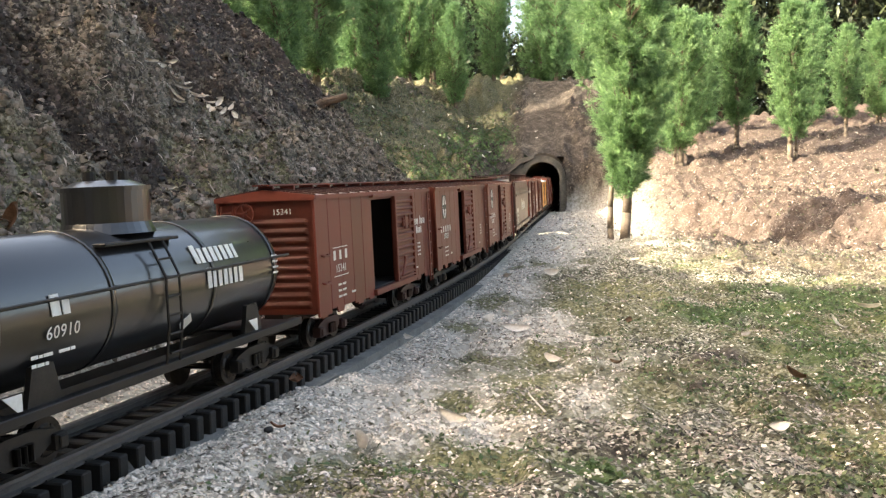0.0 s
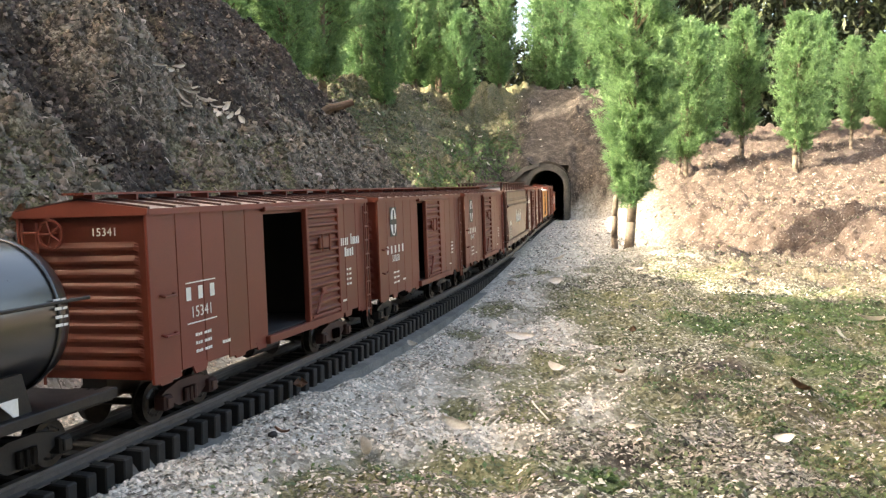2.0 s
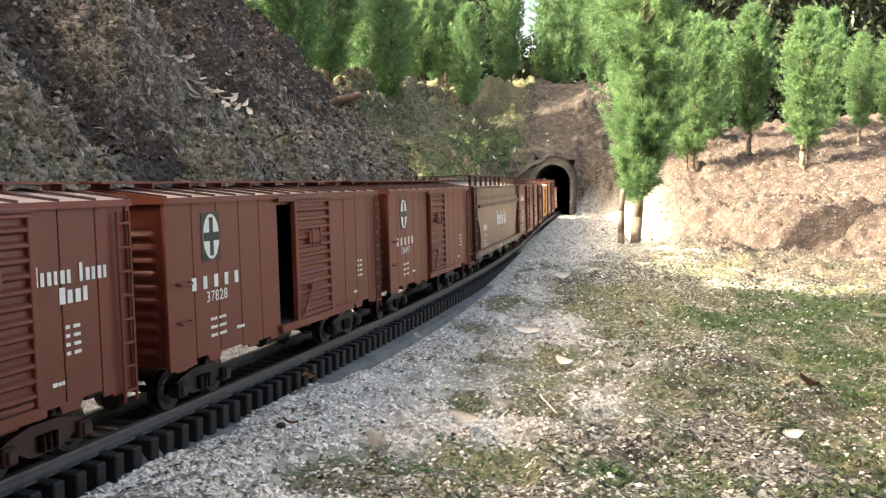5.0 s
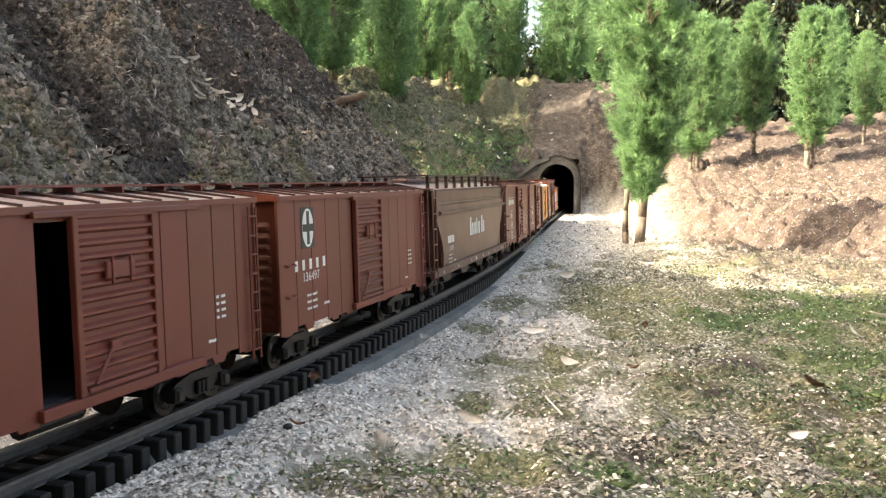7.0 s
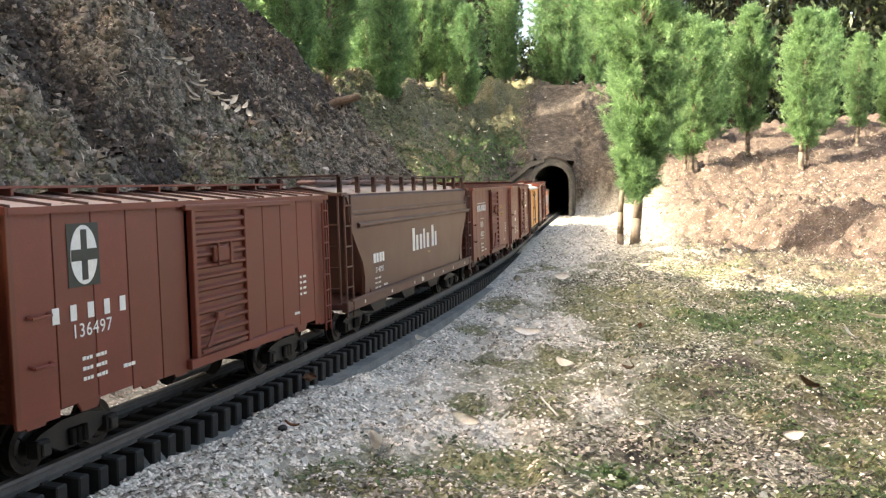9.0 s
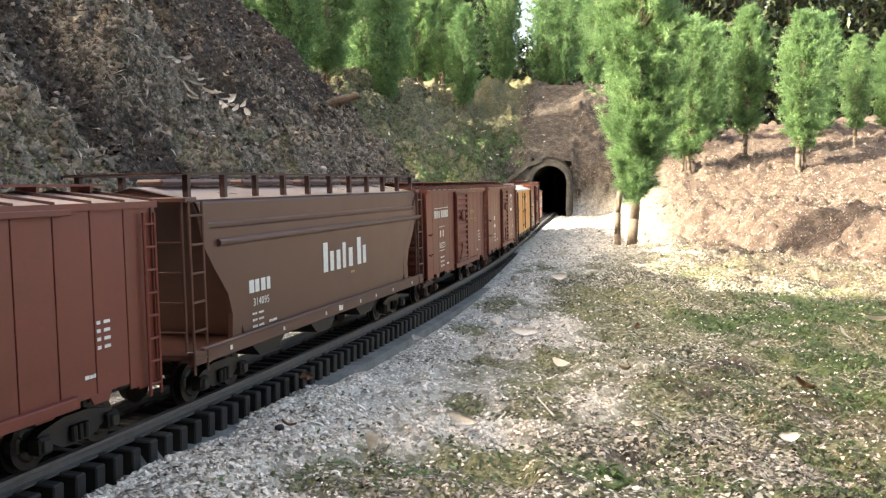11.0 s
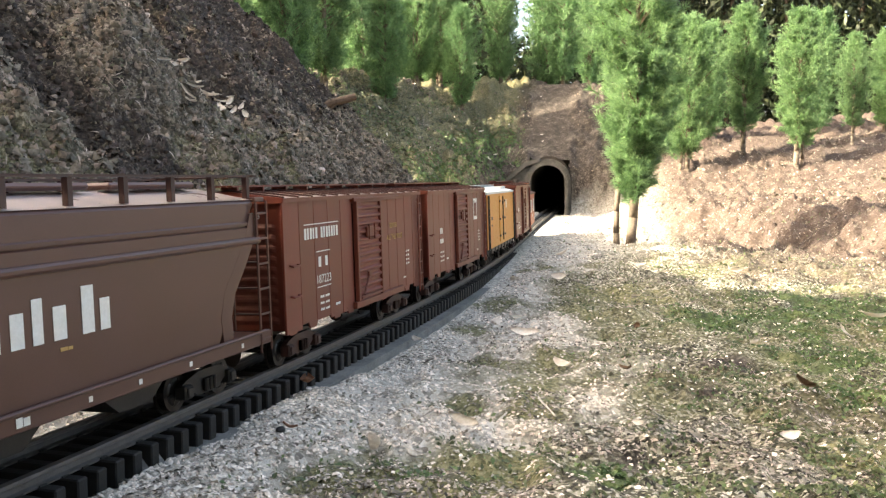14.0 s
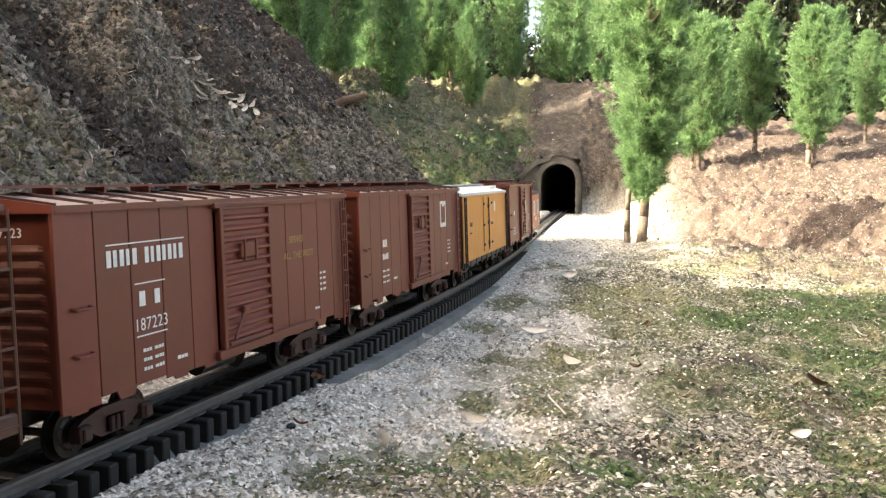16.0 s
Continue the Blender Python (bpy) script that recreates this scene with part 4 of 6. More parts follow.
        part("outlet_chute", bm, BLACK_METAL, car, at=pose(k * 0.125, -0.035, 0))
    bm = bmesh.new()
    for y in (-hw + 0.010, hw - 0.010):
        box(bm, -HL / 2 + 0.004, HL / 2 - 0.004, y - 0.006, y + 0.006, top + 0.0035, top + 0.0052)
    for e in (-1, 1):
        box(bm, e * (HL / 2 - 0.016), e * (HL / 2 - 0.004), -hw + 0.004, hw - 0.004, top + 0.0034, top + 0.0051)
    walkway = part("roof_walk", bm, BOX_DARK, car)
    for y in (-hw + 0.008, hw - 0.008):
        for i in range(11):
            xx = -HL / 2 + 0.016 + i * (HL - 0.032) / 10
            bm = bmesh.new()
            box(bm, -0.0022, 0.0022, -0.0022, 0.0022, rim + 0.000, top + 0.004)
            part("stanchion", bm, BOX_DARK, walkway, at=pose(xx, y, 0))
    for i in range(4):
        bm = bmesh.new()
        box(bm, -0.055, 0.055, -0.012, 0.012, top - 0.004, top + 0.001, 0.002)
        part("roof_hatch", bm, HOPPER_BROWN, car, at=pose(-0.195 + i * 0.13, 0, 0))
    y = -hw - 0.0007
    word(car, 0.000, y, 0.081, (1, 0.68, 0.68, 0.9, 0.68), 0.029, WHITE_PAINT, 0.38)
    word(car, 0.067, y, 0.081, (1, 0.68), 0.029, WHITE_PAINT, 0.38)
    word(car, -0.176, y, 0.079, (1,) * 4, 0.0105, WHITE_PAINT, 0.80)
    lettering(car, "314095", -0.176, y, 0.0705, 0.0092, WHITE_PAINT)
    data_block(car, -0.193, y, 0.0605, WHITE_PAINT, 3, 0.85)
    bars(car, -0.163, y, 0.0505, (0.004, 0.003, 0.006), 0.0022, WHITE_PAINT, 0.0006, "data_marking")
    bars(car, 0.030, y, 0.074, (0.006, 0.004), 0.0022, GOLD_PAINT, 0.0006, "data_marking")
    for xx in (-0.235, -0.14, -0.045, 0.05, 0.10, 0.16, 0.235):
        bars(car, xx, -hw - 0.0024, 0.0395, (0.0035,), 0.0035, WHITE_PAINT, name="reflector")
    bars(car, -0.01, -hw - 0.0024, 0.039, (0.005, 0.005), 0.0055, WHITE_PAINT, 0.0006, "data_marking")
    for e in (-1, 1):
        truck(car, e * 0.215, "black")
        coupler(car, e * (HL / 2 - 0.006), e)
    return car


def tank_car(label):
    """A single-dome tank car on a channel frame."""
    car = tagged(new("tank_car"), label, "freight car", "cars of the train")
    TL, r, zc = 0.385, 0.0480, 0.094
    bm = bmesh.new()
    prof = [(-TL / 2, 0.0), (-TL / 2 + 0.001, 0.45), (-TL / 2 + 0.006, 0.80), (-TL / 2 + 0.013, 0.95), (-TL / 2 + 0.022, 1.0)]
    prof = prof + [(-x, k) for x, k in prof[::-1]]
    seg = 40
    rows = [[bm.verts.new((x, k * r * math.cos(a), zc + k * r * math.sin(a))) for a in [math.tau * i / seg for i in range(seg)]] if k else [bm.verts.new((x, 0, zc))] for x, k in prof]
    for a, b in zip(rows, rows[1:]):
        for i in range(seg):
            j = (i + 1) % seg
            if len(a) == 1:
                bm.faces.new((a[0], b[i], b[j]))
            elif len(b) == 1:
                bm.faces.new((a[i], a[j], b[0]))
            else:
                bm.faces.new((a[i], b[i], b[j], a[j]))
    bmesh.ops.recalc_face_normals(bm, faces=bm.faces)
    tank = part("tank", bm, TANK_BLACK, car, smooth=True)
    for x in (-TL / 2 + 0.024, -TL / 6, TL / 6, TL / 2 - 0.024):
        bm = bmesh.new()
        bmesh.ops.create_cone(bm, segments=40, radius1=r + 0.0009, radius2=r + 0.0009, depth=0.0042, cap_ends=False, matrix=pose(x, 0, zc, 0, 90, 0))
        bmesh.ops.solidify(bm, geom=bm.faces[:], thickness=0.0009)
        part("tank_band", bm, TANK_BLACK, tank, smooth=True)
    bm = bmesh.new()
    bmesh.ops.create_cone(bm, segments=36, radius1=0.0345, radius2=0.0312, depth=0.008, cap_ends=False, matrix=pose(0, 0, zc + r - 0.001))
    bmesh.ops.create_cone(bm, segments=36, radius1=0.0310, radius2=0.0310, depth=0.034, cap_ends=True, matrix=pose(0, 0, zc + r + 0.012))
    bmesh.ops.create_cone(bm, segments=36, radius1=0.0326, radius2=0.0326, depth=0.003, cap_ends=True, matrix=pose(0, 0, zc + r + 0.0275))
    bmesh.ops.create_cone(bm, segments=36, radius1=0.0315, radius2=0.019, depth=0.005, cap_ends=True, matrix=pose(0, 0, zc + r + 0.031))
    part("dome", bm, TANK_BLACK, tank, smooth=False)
    for a in (0, 1.5, 2.8, 4.2, 5.3):
        bm = bmesh.new()
        rod(bm, (0.013 * math.cos(a), 0.013 * math.sin(a), zc + r + 0.032), (0.013 * math.cos(a), 0.013 * math.sin(a), zc + r + 0.040), 0.0042, 10)
        part("valve_cap", bm, BLACK_METAL, tank)
    bm = bmesh.new()
    box(bm, -0.215, 0.215, -0.012, 0.012, 0.026, 0.038)
    for e in (-1, 1):
        box(bm, e * 0.150, e * 0.215, -0.047, 0.047, 0.034, 0.040, 0.0006)
    part("centre_sill", bm, BLACK_METAL, car)
    for e in (-1, 1):
        bm = bmesh.new()
        box(bm, -0.215, 0.215, e * 0.046 - 0.0045, e * 0.046 + 0.0045, 0.036, 0.0425, 0.0006)
        part("running_board", bm, BLACK_METAL, car)
        bm = bmesh.new()
        sweep(bm, [(-TL / 2 + 0.002, e * (r + 0.004), zc + 0.010), (TL / 2 - 0.002, e * (r + 0.004), zc + 0.010)], 0.0011, 6)
        for k in range(7):
            xx = -TL / 2 + 0.012 + k * (TL - 0.024) / 6
            rod(bm, (xx, e * (r - 0.002), zc + 0.010), (xx, e * (r + 0.004), zc + 0.010), 0.0008, 5)
        part("hand_rail", bm, BLACK_METAL, car)
        for x in (-0.130, 0.130):
            bm = bmesh.new()
            extrude_profile(bm, [(-0.016, 0.040), (0.016, 0.040), (0.009, 0.066), (-0.009, 0.066)], (1, 0, 0), (0, 0, 1), (0, e * 0.004, 0))
            part("saddle", bm, BLACK_METAL, car, at=pose(x, e * 0.040, 0))
    for x in (-0.160, 0.124):
        bm = bmesh.new()
        extrude_profile(bm, [(-0.009, 0.054), (0.006, 0.054), (0.006, 0.044), (0.002, 0.044)], (1, 0, 0), (0, 0, 1), (0, 0.0006, 0))
        part("bracket_marking", bm, WHITE_PAINT, car, at=pose(x, -0.0485, 0.0))
    # ladder and dome step
    bm = bmesh.new()
    y = -r - 0.0060
    for xx in (-0.012, 0.005):
        sweep(bm, [(xx, y + 0.004, 0.042), (xx, y, 0.070), (xx, y, 0.105), (xx, y + 0.012, zc + 0.036)], 0.0011, 6)
    for k in range(6):
        zz = 0.050 + 0.0135 * k
        rod(bm, (-0.012, y + (0 if zz < 0.107 else 0.006), zz), (0.005, y + (0 if zz < 0.107 else 0.006), zz), 0.0009, 6)
    part("ladder", bm, BLACK_METAL, car)
    bm = bmesh.new()
    box(bm, -0.058, 0.030, -0.0400, -0.0290, zc + 0.0360, zc + 0.0385, 0.0006)
    part("dome_step", bm, BLACK_METAL, car)

    def on_tank(ob_z):
        d = min(0.999, (ob_z - zc) / (r + 0.0004))
        a = math.asin(d)
        return -(r + 0.0006) * math.cos(a), math.degrees(a)

    def curved_word(xc, z, n, h, wide):
        """Plain blocks that follow the tank's curve."""
        bm = bmesh.new()
        pitch = h * (wide + 0.2)
        for i in range(n):
            hh = h * (1.25 if i == 0 else 1.0)
            w = h * wide * (1.0, 0.82, 0.92)[i % 3]
            x = xc - pitch * n / 2 + i * pitch
            y, a = on_tank(z + hh / 2)
            m = Matrix.Translation((x + w / 2, y, z + hh / 2)) @ pose(0, 0, 0, -a)
            box(bm, -w / 2, w / 2, -0.0004, 0.0002, -hh / 2, hh / 2, 0, m)
        part("brand_marking", bm, WHITE_PAINT, car)

    curved_word(0.076, 0.1085, 8, 0.0125, 0.48)
    curved_word(0.082, 0.0890, 7, 0.0125, 0.46)
    y, a = on_tank(0.100)
    curved_word(-0.115, 0.0935, 2, 0.0105, 0.75)
    y, a = on_tank(0.085)
    ob = lettering(car, "60910", -0.115, y - 0.0004, 0.085, 0.0115, WHITE_PAINT)
    ob.matrix_basis = Matrix.Translation((-0.115, y - 0.0005, 0.0835)) @ pose(0, 0, 0, 90 - a)
    y, a = on_tank(0.072)
    for i, ww in enumerate(((0.006, 0.003, 0.008, -0.004, 0.010, 0.004), (0.004, 0.006, 0.003))):
        bars(car, -0.140, y - 0.0010, 0.070 - i * 0.005, ww, 0.0022, WHITE_PAINT, 0.0008, "data_marking")
    bm = bmesh.new()
    y, a = on_tank(0.067)
    box(bm, -0.0060, 0.0060, -0.0005, 0.0, -0.0060, 0.0060, 0, Matrix.Translation((0.030, y - 0.0004, 0.066)) @ pose(0, 0, 0, -a) @ pose(0, 0, 0, 0, 45, 0))
    part("placard", bm, WHITE_PAINT, car)
    for i in range(4):
        y, a = on_tank(0.104 - i * 0.005)
        bars(car, 0.163, y - 0.0006, 0.104 - i * 0.005, (0.006, 0.004), 0.0018, WHITE_PAINT, 0.0008, "data_marking")
    for e in (-1, 1):
        truck(car, e * 0.145, "black")
        coupler(car, e * 0.209, e)
    return car


def reefer(label):
    car = tagged(new("refrigerator_car"), label, "freight car", "cars of the train")
    RL, hw, z0, z1 = 0.405, 0.050, 0.040, 0.146
    bm = bmesh.new()
    box(bm, -RL / 2, RL / 2, -hw, hw, z0, z1, 0.001)
    body = part("body", bm, REEFER_YELLOW, car)
    n = 34
    bm = bmesh.new()
    box(bm, -RL / 2 / n + 0.0002, RL / 2 / n - 0.0002, -0.0006, 0.0004, z0, z1, 0.0002)
    me = mesh_of(bm, "side_board", REEFER_YELLOW)
    for i in range(n):
        share("side_board", me, body, pose(-RL / 2 + (i + 0.5) * RL / n, -hw - 0.0002, 0))
    for e in (-1, 1):
        bm = bmesh.new()
        box(bm, e * RL / 2, e * (RL / 2 + 0.002), -hw, hw, z0, z1, 0.0005)
        part("end_wall", bm, BOX_DARK, car)
        ladder(car, e * (RL / 2 - 0.008), -hw - 0.0035, z0 - 0.008, z1 - 0.004, 7, BLACK_METAL)
    bm = bmesh.new()
    e = hw + 0.002
    extrude_profile(bm, [(-e, z1 - 0.002), (-e, z1 + 0.002), (0, z1 + 0.014), (e, z1 + 0.002), (e, z1 - 0.002)], (0, 1, 0), (0, 0, 1), (RL + 0.006, 0, 0))
    bmesh.ops.translate(bm, verts=bm.verts, vec=(-RL / 2 - 0.003, 0, 0))
    roof = part("roof", bm, ROOF_WHITE, car)
    for sx in (-0.185, -0.150, 0.150, 0.185):
        bm = bmesh.new()
        box(bm, sx - 0.012, sx + 0.012, -0.034, -0.012, z1 + 0.006, z1 + 0.012, 0.001)
        part("ice_hatch", bm, ROOF_WHITE, roof)
    bm = bmesh.new()
    box(bm, -RL / 2, RL / 2, -0.008, 0.008, z1 + 0.0145, z1 + 0.016)
    part("running_board", bm, ROOF_WHITE, roof)
    for x0, x1 in ((-0.036, 0.0005), (0.0015, 0.038)):
        bm = bmesh.new()
        box(bm, x0, x1, -hw - 0.0024, -hw - 0.0006, z0 + 0.006, z1 - 0.006, 0.0006)
        d = part("door", bm, REEFER_YELLOW, car)
        for zz in (z0 + 0.018, z0 + 0.052, z1 - 0.018):
            bm = bmesh.new()
            xx = x0 if x0 < -0.01 else x1
            box(bm, xx - 0.005, xx + 0.005, -hw - 0.0038, -hw - 0.0020, zz - 0.002, zz + 0.002, 0.0004)
            part("hinge", bm, BLACK_METAL, d)
    bm = bmesh.new()
    rod(bm, (0.001, -hw - 0.0042, z0 + 0.008), (0.001, -hw - 0.0042, z1 - 0.008), 0.0010, 6)
    for zz in (z0 + 0.020, z0 + 0.055, z1 - 0.022):
        box(bm, -0.004, 0.007, -hw - 0.0050, -hw - 0.0030, zz - 0.0035, zz + 0.0035, 0.0006)
    part("latch_bar", bm, BLACK_METAL, car)
    bars(car, -0.150, -hw - 0.0009, 0.094, (0.006, 0.005, 0.006), 0.007, BLACK_METAL, 0.001)
    bars(car, -0.150, -hw - 0.0009, 0.082, (0.004, 0.003, 0.006), 0.003, BLACK_METAL, 0.001, "data_marking")
    bars(car, 0.070, -hw - 0.0009, 0.112, (0.012,), 0.018, WHITE_PAINT, 0.001, "badge_panel")
    bm = bmesh.new()
    box(bm, -RL / 2, RL / 2, -hw + 0.001, hw - 0.001, z0 - 0.008, z0 + 0.002)
    for xx in np.linspace(-0.19, 0.19, 9):
        box(bm, xx - 0.006, xx + 0.006, -hw - 0.0004, -hw + 0.004, z0 - 0.012, z0 + 0.001, 0.001)
    part("underframe", bm, BLACK_METAL, car)
    for e in (-1, 1):
        truck(car, e * 0.140, "black")
        coupler(car, e * (RL / 2 - 0.006), e)
    return car


def caboose(label):
    car = tagged(new("caboose"), label, "caboose", "cars of the train")
    CL, hw, z0, z1 = 0.270, 0.049, 0.038, 0.128
    x0, x1 = -CL / 2, CL / 2
    bm = bmesh.new()
    # hollow body with two window openings on the seen side
    box(bm, x0, x1, hw - 0.003, hw, z0, z1)
    for a, b, c, d in ((x0, -0.075, z0, z1), (-0.075, -0.045, z0, 0.078), (-0.075, -0.045, 0.108, z1), (-0.045, 0.055, z0, z1), (0.055, 0.085, z0, 0.078), (0.055, 0.085, 0.108, z1), (0.085, x1, z0, z1)):
        box(bm, a, b, -hw, -hw + 0.003, c, d)
    for x in (x0, x1 - 0.003):
        box(bm, x, x + 0.003, -hw + 0.003, hw - 0.003, z0, z1)
    box(bm, x0, x1, -hw + 0.003, hw - 0.003, z0, z0 + 0.003)
    part("body", bm, CABOOSE_RED, car)
    for xc in (-0.060, 0.070):
        bm = bmesh.new()
        for a, b, c, d in ((-0.017, -0.013, 0.076, 0.110), (0.013, 0.017, 0.076, 0.110), (-0.017, 0.017, 0.074, 0.079), (-0.017, 0.017, 0.107, 0.112)):
            box(bm, xc + a, xc + b, -hw - 0.0016, -hw + 0.001, c, d, 0.0004)
        w = part("window_frame", bm, WHITE_PAINT, car)
        bm = bmesh.new()
        box(bm, xc - 0.014, xc + 0.014, -hw + 0.0012, -hw + 0.0018, 0.078, 0.108)
        part("pane", bm, BLACK_METAL, w)
    bm = bmesh.new()
    e = hw + 0.003
    extrude_profile(bm, [(-e, z1), (-e, z1 + 0.002), (-0.03, z1 + 0.009), (0, z1 + 0.011), (0.03, z1 + 0.009), (e, z1 + 0.002), (e, z1)], (0, 1, 0), (0, 0, 1), (CL + 0.07, 0, 0))
    bmesh.ops.translate(bm, verts=bm.verts, vec=(x0 - 0.035, 0, 0))
    part("roof", bm, BOX_DARK, car)
    bm = bmesh.new()
    box(bm, -0.045, 0.045, -0.040, 0.040, z1, z1 + 0.032, 0.002)
    cup = part("cupola", bm, CABOOSE_RED, car)
    bm = bmesh.new()
    box(bm, -0.052, 0.052, -0.046, 0.046, z1 + 0.0322, z1 + 0.036, 0.001)
    part("cupola_roof", bm, BOX_DARK, cup)
    for xx in (-0.020, 0.020):
        bm = bmesh.new()
        box(bm, xx - 0.012, xx + 0.012, -0.0415, -0.0402, z1 + 0.011, z1 + 0.027, 0.0004)
        part("cupola_window", bm, BLACK_METAL, cup)
    bm = bmesh.new()
    rod(bm, (-0.085, -0.012, z1 + 0.004), (-0.085, -0.012, z1 + 0.040), 0.0045, 12)
    rod(bm, (-0.085, -0.012, z1 + 0.040), (-0.085, -0.012, z1 + 0.0445), 0.0085, 12)
    part("smokestack", bm, BLACK_METAL, car)
    for e in (-1, 1):
        bm = bmesh.new()
        box(bm, e * CL / 2, e * (CL / 2 + 0.033), -hw, hw, z0 - 0.002, z0 + 0.002, 0.0005)
        for yy in (-hw + 0.002, hw - 0.002, -0.018, 0.018):
            rod(bm, (e * (CL / 2 + 0.031), yy, z0), (e * (CL / 2 + 0.031), yy, z0 + 0.042), 0.0012, 6)
        rod(bm, (e * (CL / 2 + 0.031), -hw, z0 + 0.042), (e * (CL / 2 + 0.031), hw, z0 + 0.042), 0.0012, 6)
        for yy in (-hw + 0.003, hw - 0.003):
            rod(bm, (e * (CL / 2 + 0.031), yy, z0), (e * (CL / 2 + 0.031), yy, z1), 0.0010, 6)
        part("platform", bm, BLACK_METAL, car)
        bars(car, e * 0.115 - 0.008, -hw - 0.0003, 0.046, (0.004, 0.004, 0.004), 0.012, WHITE_PAINT, 0.002, "stripe_marking")
        truck(car, e * 0.095, "black")
        coupler(car, e * (CL / 2 + 0.022), e)
    bars(car, -0.02, -hw - 0.0003, 0.060, (0.004,) * 6, 0.007, WHITE_PAINT, 0.0012)
    bm = bmesh.new()
    box(bm, x0, x1, -0.012, 0.012, 0.022, z0)
    box(bm, -0.04, 0.04, -0.040, 0.040, 0.020, z0, 0.002)
    part("underframe", bm, BLACK_METAL, car)
    return car


def build_train():
    """The cars with their places along the train, from the first boxcar on."""
    tank = tank_car("gloss black single-dome tank car with white lettering")
    nk = boxcar("oxide red boxcar with its ribbed door slid wide open", 0.076)
    common_marks(nk, "15341", "15341", -0.145, 0.0785)
    word(nk, -0.145, SIDE, 0.0880, (1, 0, 1, 0, 1), 0.0098, WHITE_PAINT, 0.66)
    bars(nk, -0.166, SIDE, 0.1005, (0.042,), 0.0009, WHITE_PAINT)
    bars(nk, -0.166, SIDE, 0.0705, (0.042,), 0.0009, WHITE_PAINT)
    word(nk, 0.157, SIDE, 0.109, (1.15, 0.8, 0.8, 0.8, 0.8, 0.8, 0, 1.15, 0.8, 0.8, 0.8, 0.8), 0.0098, WHITE_PAINT, 0.36)
    word(nk, 0.158, SIDE, 0.097, (1.0, 0.8, 0.8, 0.9), 0.0098, WHITE_PAINT, 0.50)
    s1 = boxcar("oxide red boxcar with a round badge and its door ajar", 0.024, BOX_RED, "black")
    common_marks(s1, "37828", None, -0.144, 0.0815)
    word(s1, -0.144, SIDE, 0.0885, (1, 0, 1, 0, 1, 0, 1, 0, 1), 0.0095, WHITE_PAINT, 0.62)
    emblem(s1, -0.150, SIDE, 0.127, 0.027, 0.036)
    s2 = boxcar("oxide red boxcar with a round badge and a closed door", 0.0, BOX_RED, "black")
    common_marks(s2, "136497", None, -0.144, 0.0815)
    word(s2, -0.144, SIDE, 0.0885, (1, 0, 1, 0, 1, 0, 1, 0, 1), 0.0095, WHITE_PAINT, 0.62)
    emblem(s2, -0.149, SIDE, 0.127, 0.029, 0.038)
    hop = hopper_car("dark brown covered hopper with a large white brand word")
    up = boxcar("oxide red boxcar with white lettering and a gold slogan")
    common_marks(up, "187223", "187223", -0.121, 0.0765)
    word(up, -0.122, SIDE, 0.117, (1, 1, 1, 1, 1, 0, 1, 1, 1, 1, 1, 1, 1), 0.0105, WHITE_PAINT, 0.43)
    bars(up, -0.165, SIDE, 0.1305, (0.086,), 0.0009, WHITE_PAINT)
    word(up, -0.121, SIDE, 0.0890, (1, 0, 1), 0.0098, WHITE_PAINT, 0.66)
    bars(up, -0.138, SIDE, 0.1035, (0.034,), 0.0009, WHITE_PAINT)
    bars(up, -0.138, SIDE, 0.0690, (0.034,), 0.0009, WHITE_PAINT)
    lettering(up, "SERVES", 0.100, SIDE, 0.118, 0.0085, GOLD_PAINT)
    lettering(up, "ALL THE WEST", 0.105, SIDE, 0.104, 0.0085, GOLD_PAINT)
    mp = boxcar("oxide red boxcar with a white panel beside its door")
    common_marks(mp, "", None, -0.128, 0.084)
    word(mp, -0.128, SIDE, 0.094, (1, 1), 0.0085, WHITE_PAINT, 0.8)
    bars(mp, -0.138, SIDE, 0.080, (0.004,) * 4, 0.007, WHITE_PAINT, 0.0012)
    bars(mp, 0.112, SIDE, 0.104, (0.030,), 0.036, WHITE_PAINT, name="badge_panel")
    bars(mp, 0.116, SIDE - 0.0003, 0.110, (0.005, 0.009, 0.005), 0.026, BOX_RED, 0.001, name="badge_mark")
    ref = reefer("mustard yellow wooden refrigerator car with a pale roof")
    last = boxcar("dull red-brown boxcar in front of the caboose")
    common_marks(last, "", None, -0.128, 0.084)
    bars(last, -0.140, SIDE, 0.094, (0.005, 0.005, 0.005), 0.009, WHITE_PAINT, 0.002)
    bars(last, 0.080, SIDE, 0.090, (0.018,), 0.03, WHITE_PAINT, name="badge_panel")
    cab = caboose("orange-red caboose with white-framed windows and a stack")
    return [(tank, -0.463, 0.145), (nk, 0.0, 0.145), (s1, 0.461, 0.145), (s2, 0.922, 0.145), (hop, 1.456, 0.215), (up, 1.990, 0.145), (mp, 2.451, 0.145), (ref, 2.906, 0.14),
            (last, 3.360, 0.145), (cab, 3.77, 0.095)]


# seconds and the place of the first boxcar along the track
TRAIN_AT = [(0, 0.704), (0.5, 0.632), (1, 0.559), (1.5, 0.486), (2, 0.412), (2.5, 0.337), (3, 0.260), (3.5, 0.185), (4, 0.110), (6.5, -0.269), (7, -0.345), (7.5, -0.423), (8, -0.500), (8.5, -0.576), (9, -0.650), (11.5, -1.007), (12, -1.082), (12.5, -1.157), (13, -1.234), (13.5, -1.311), (14, -1.387), (14.5, -1.464), (15, -1.540), (15.5, -1.615), (16, -1.691)]


def train_place(t):
    a, b = zip(*TRAIN_AT)
    return float(np.interp(t, a, b))


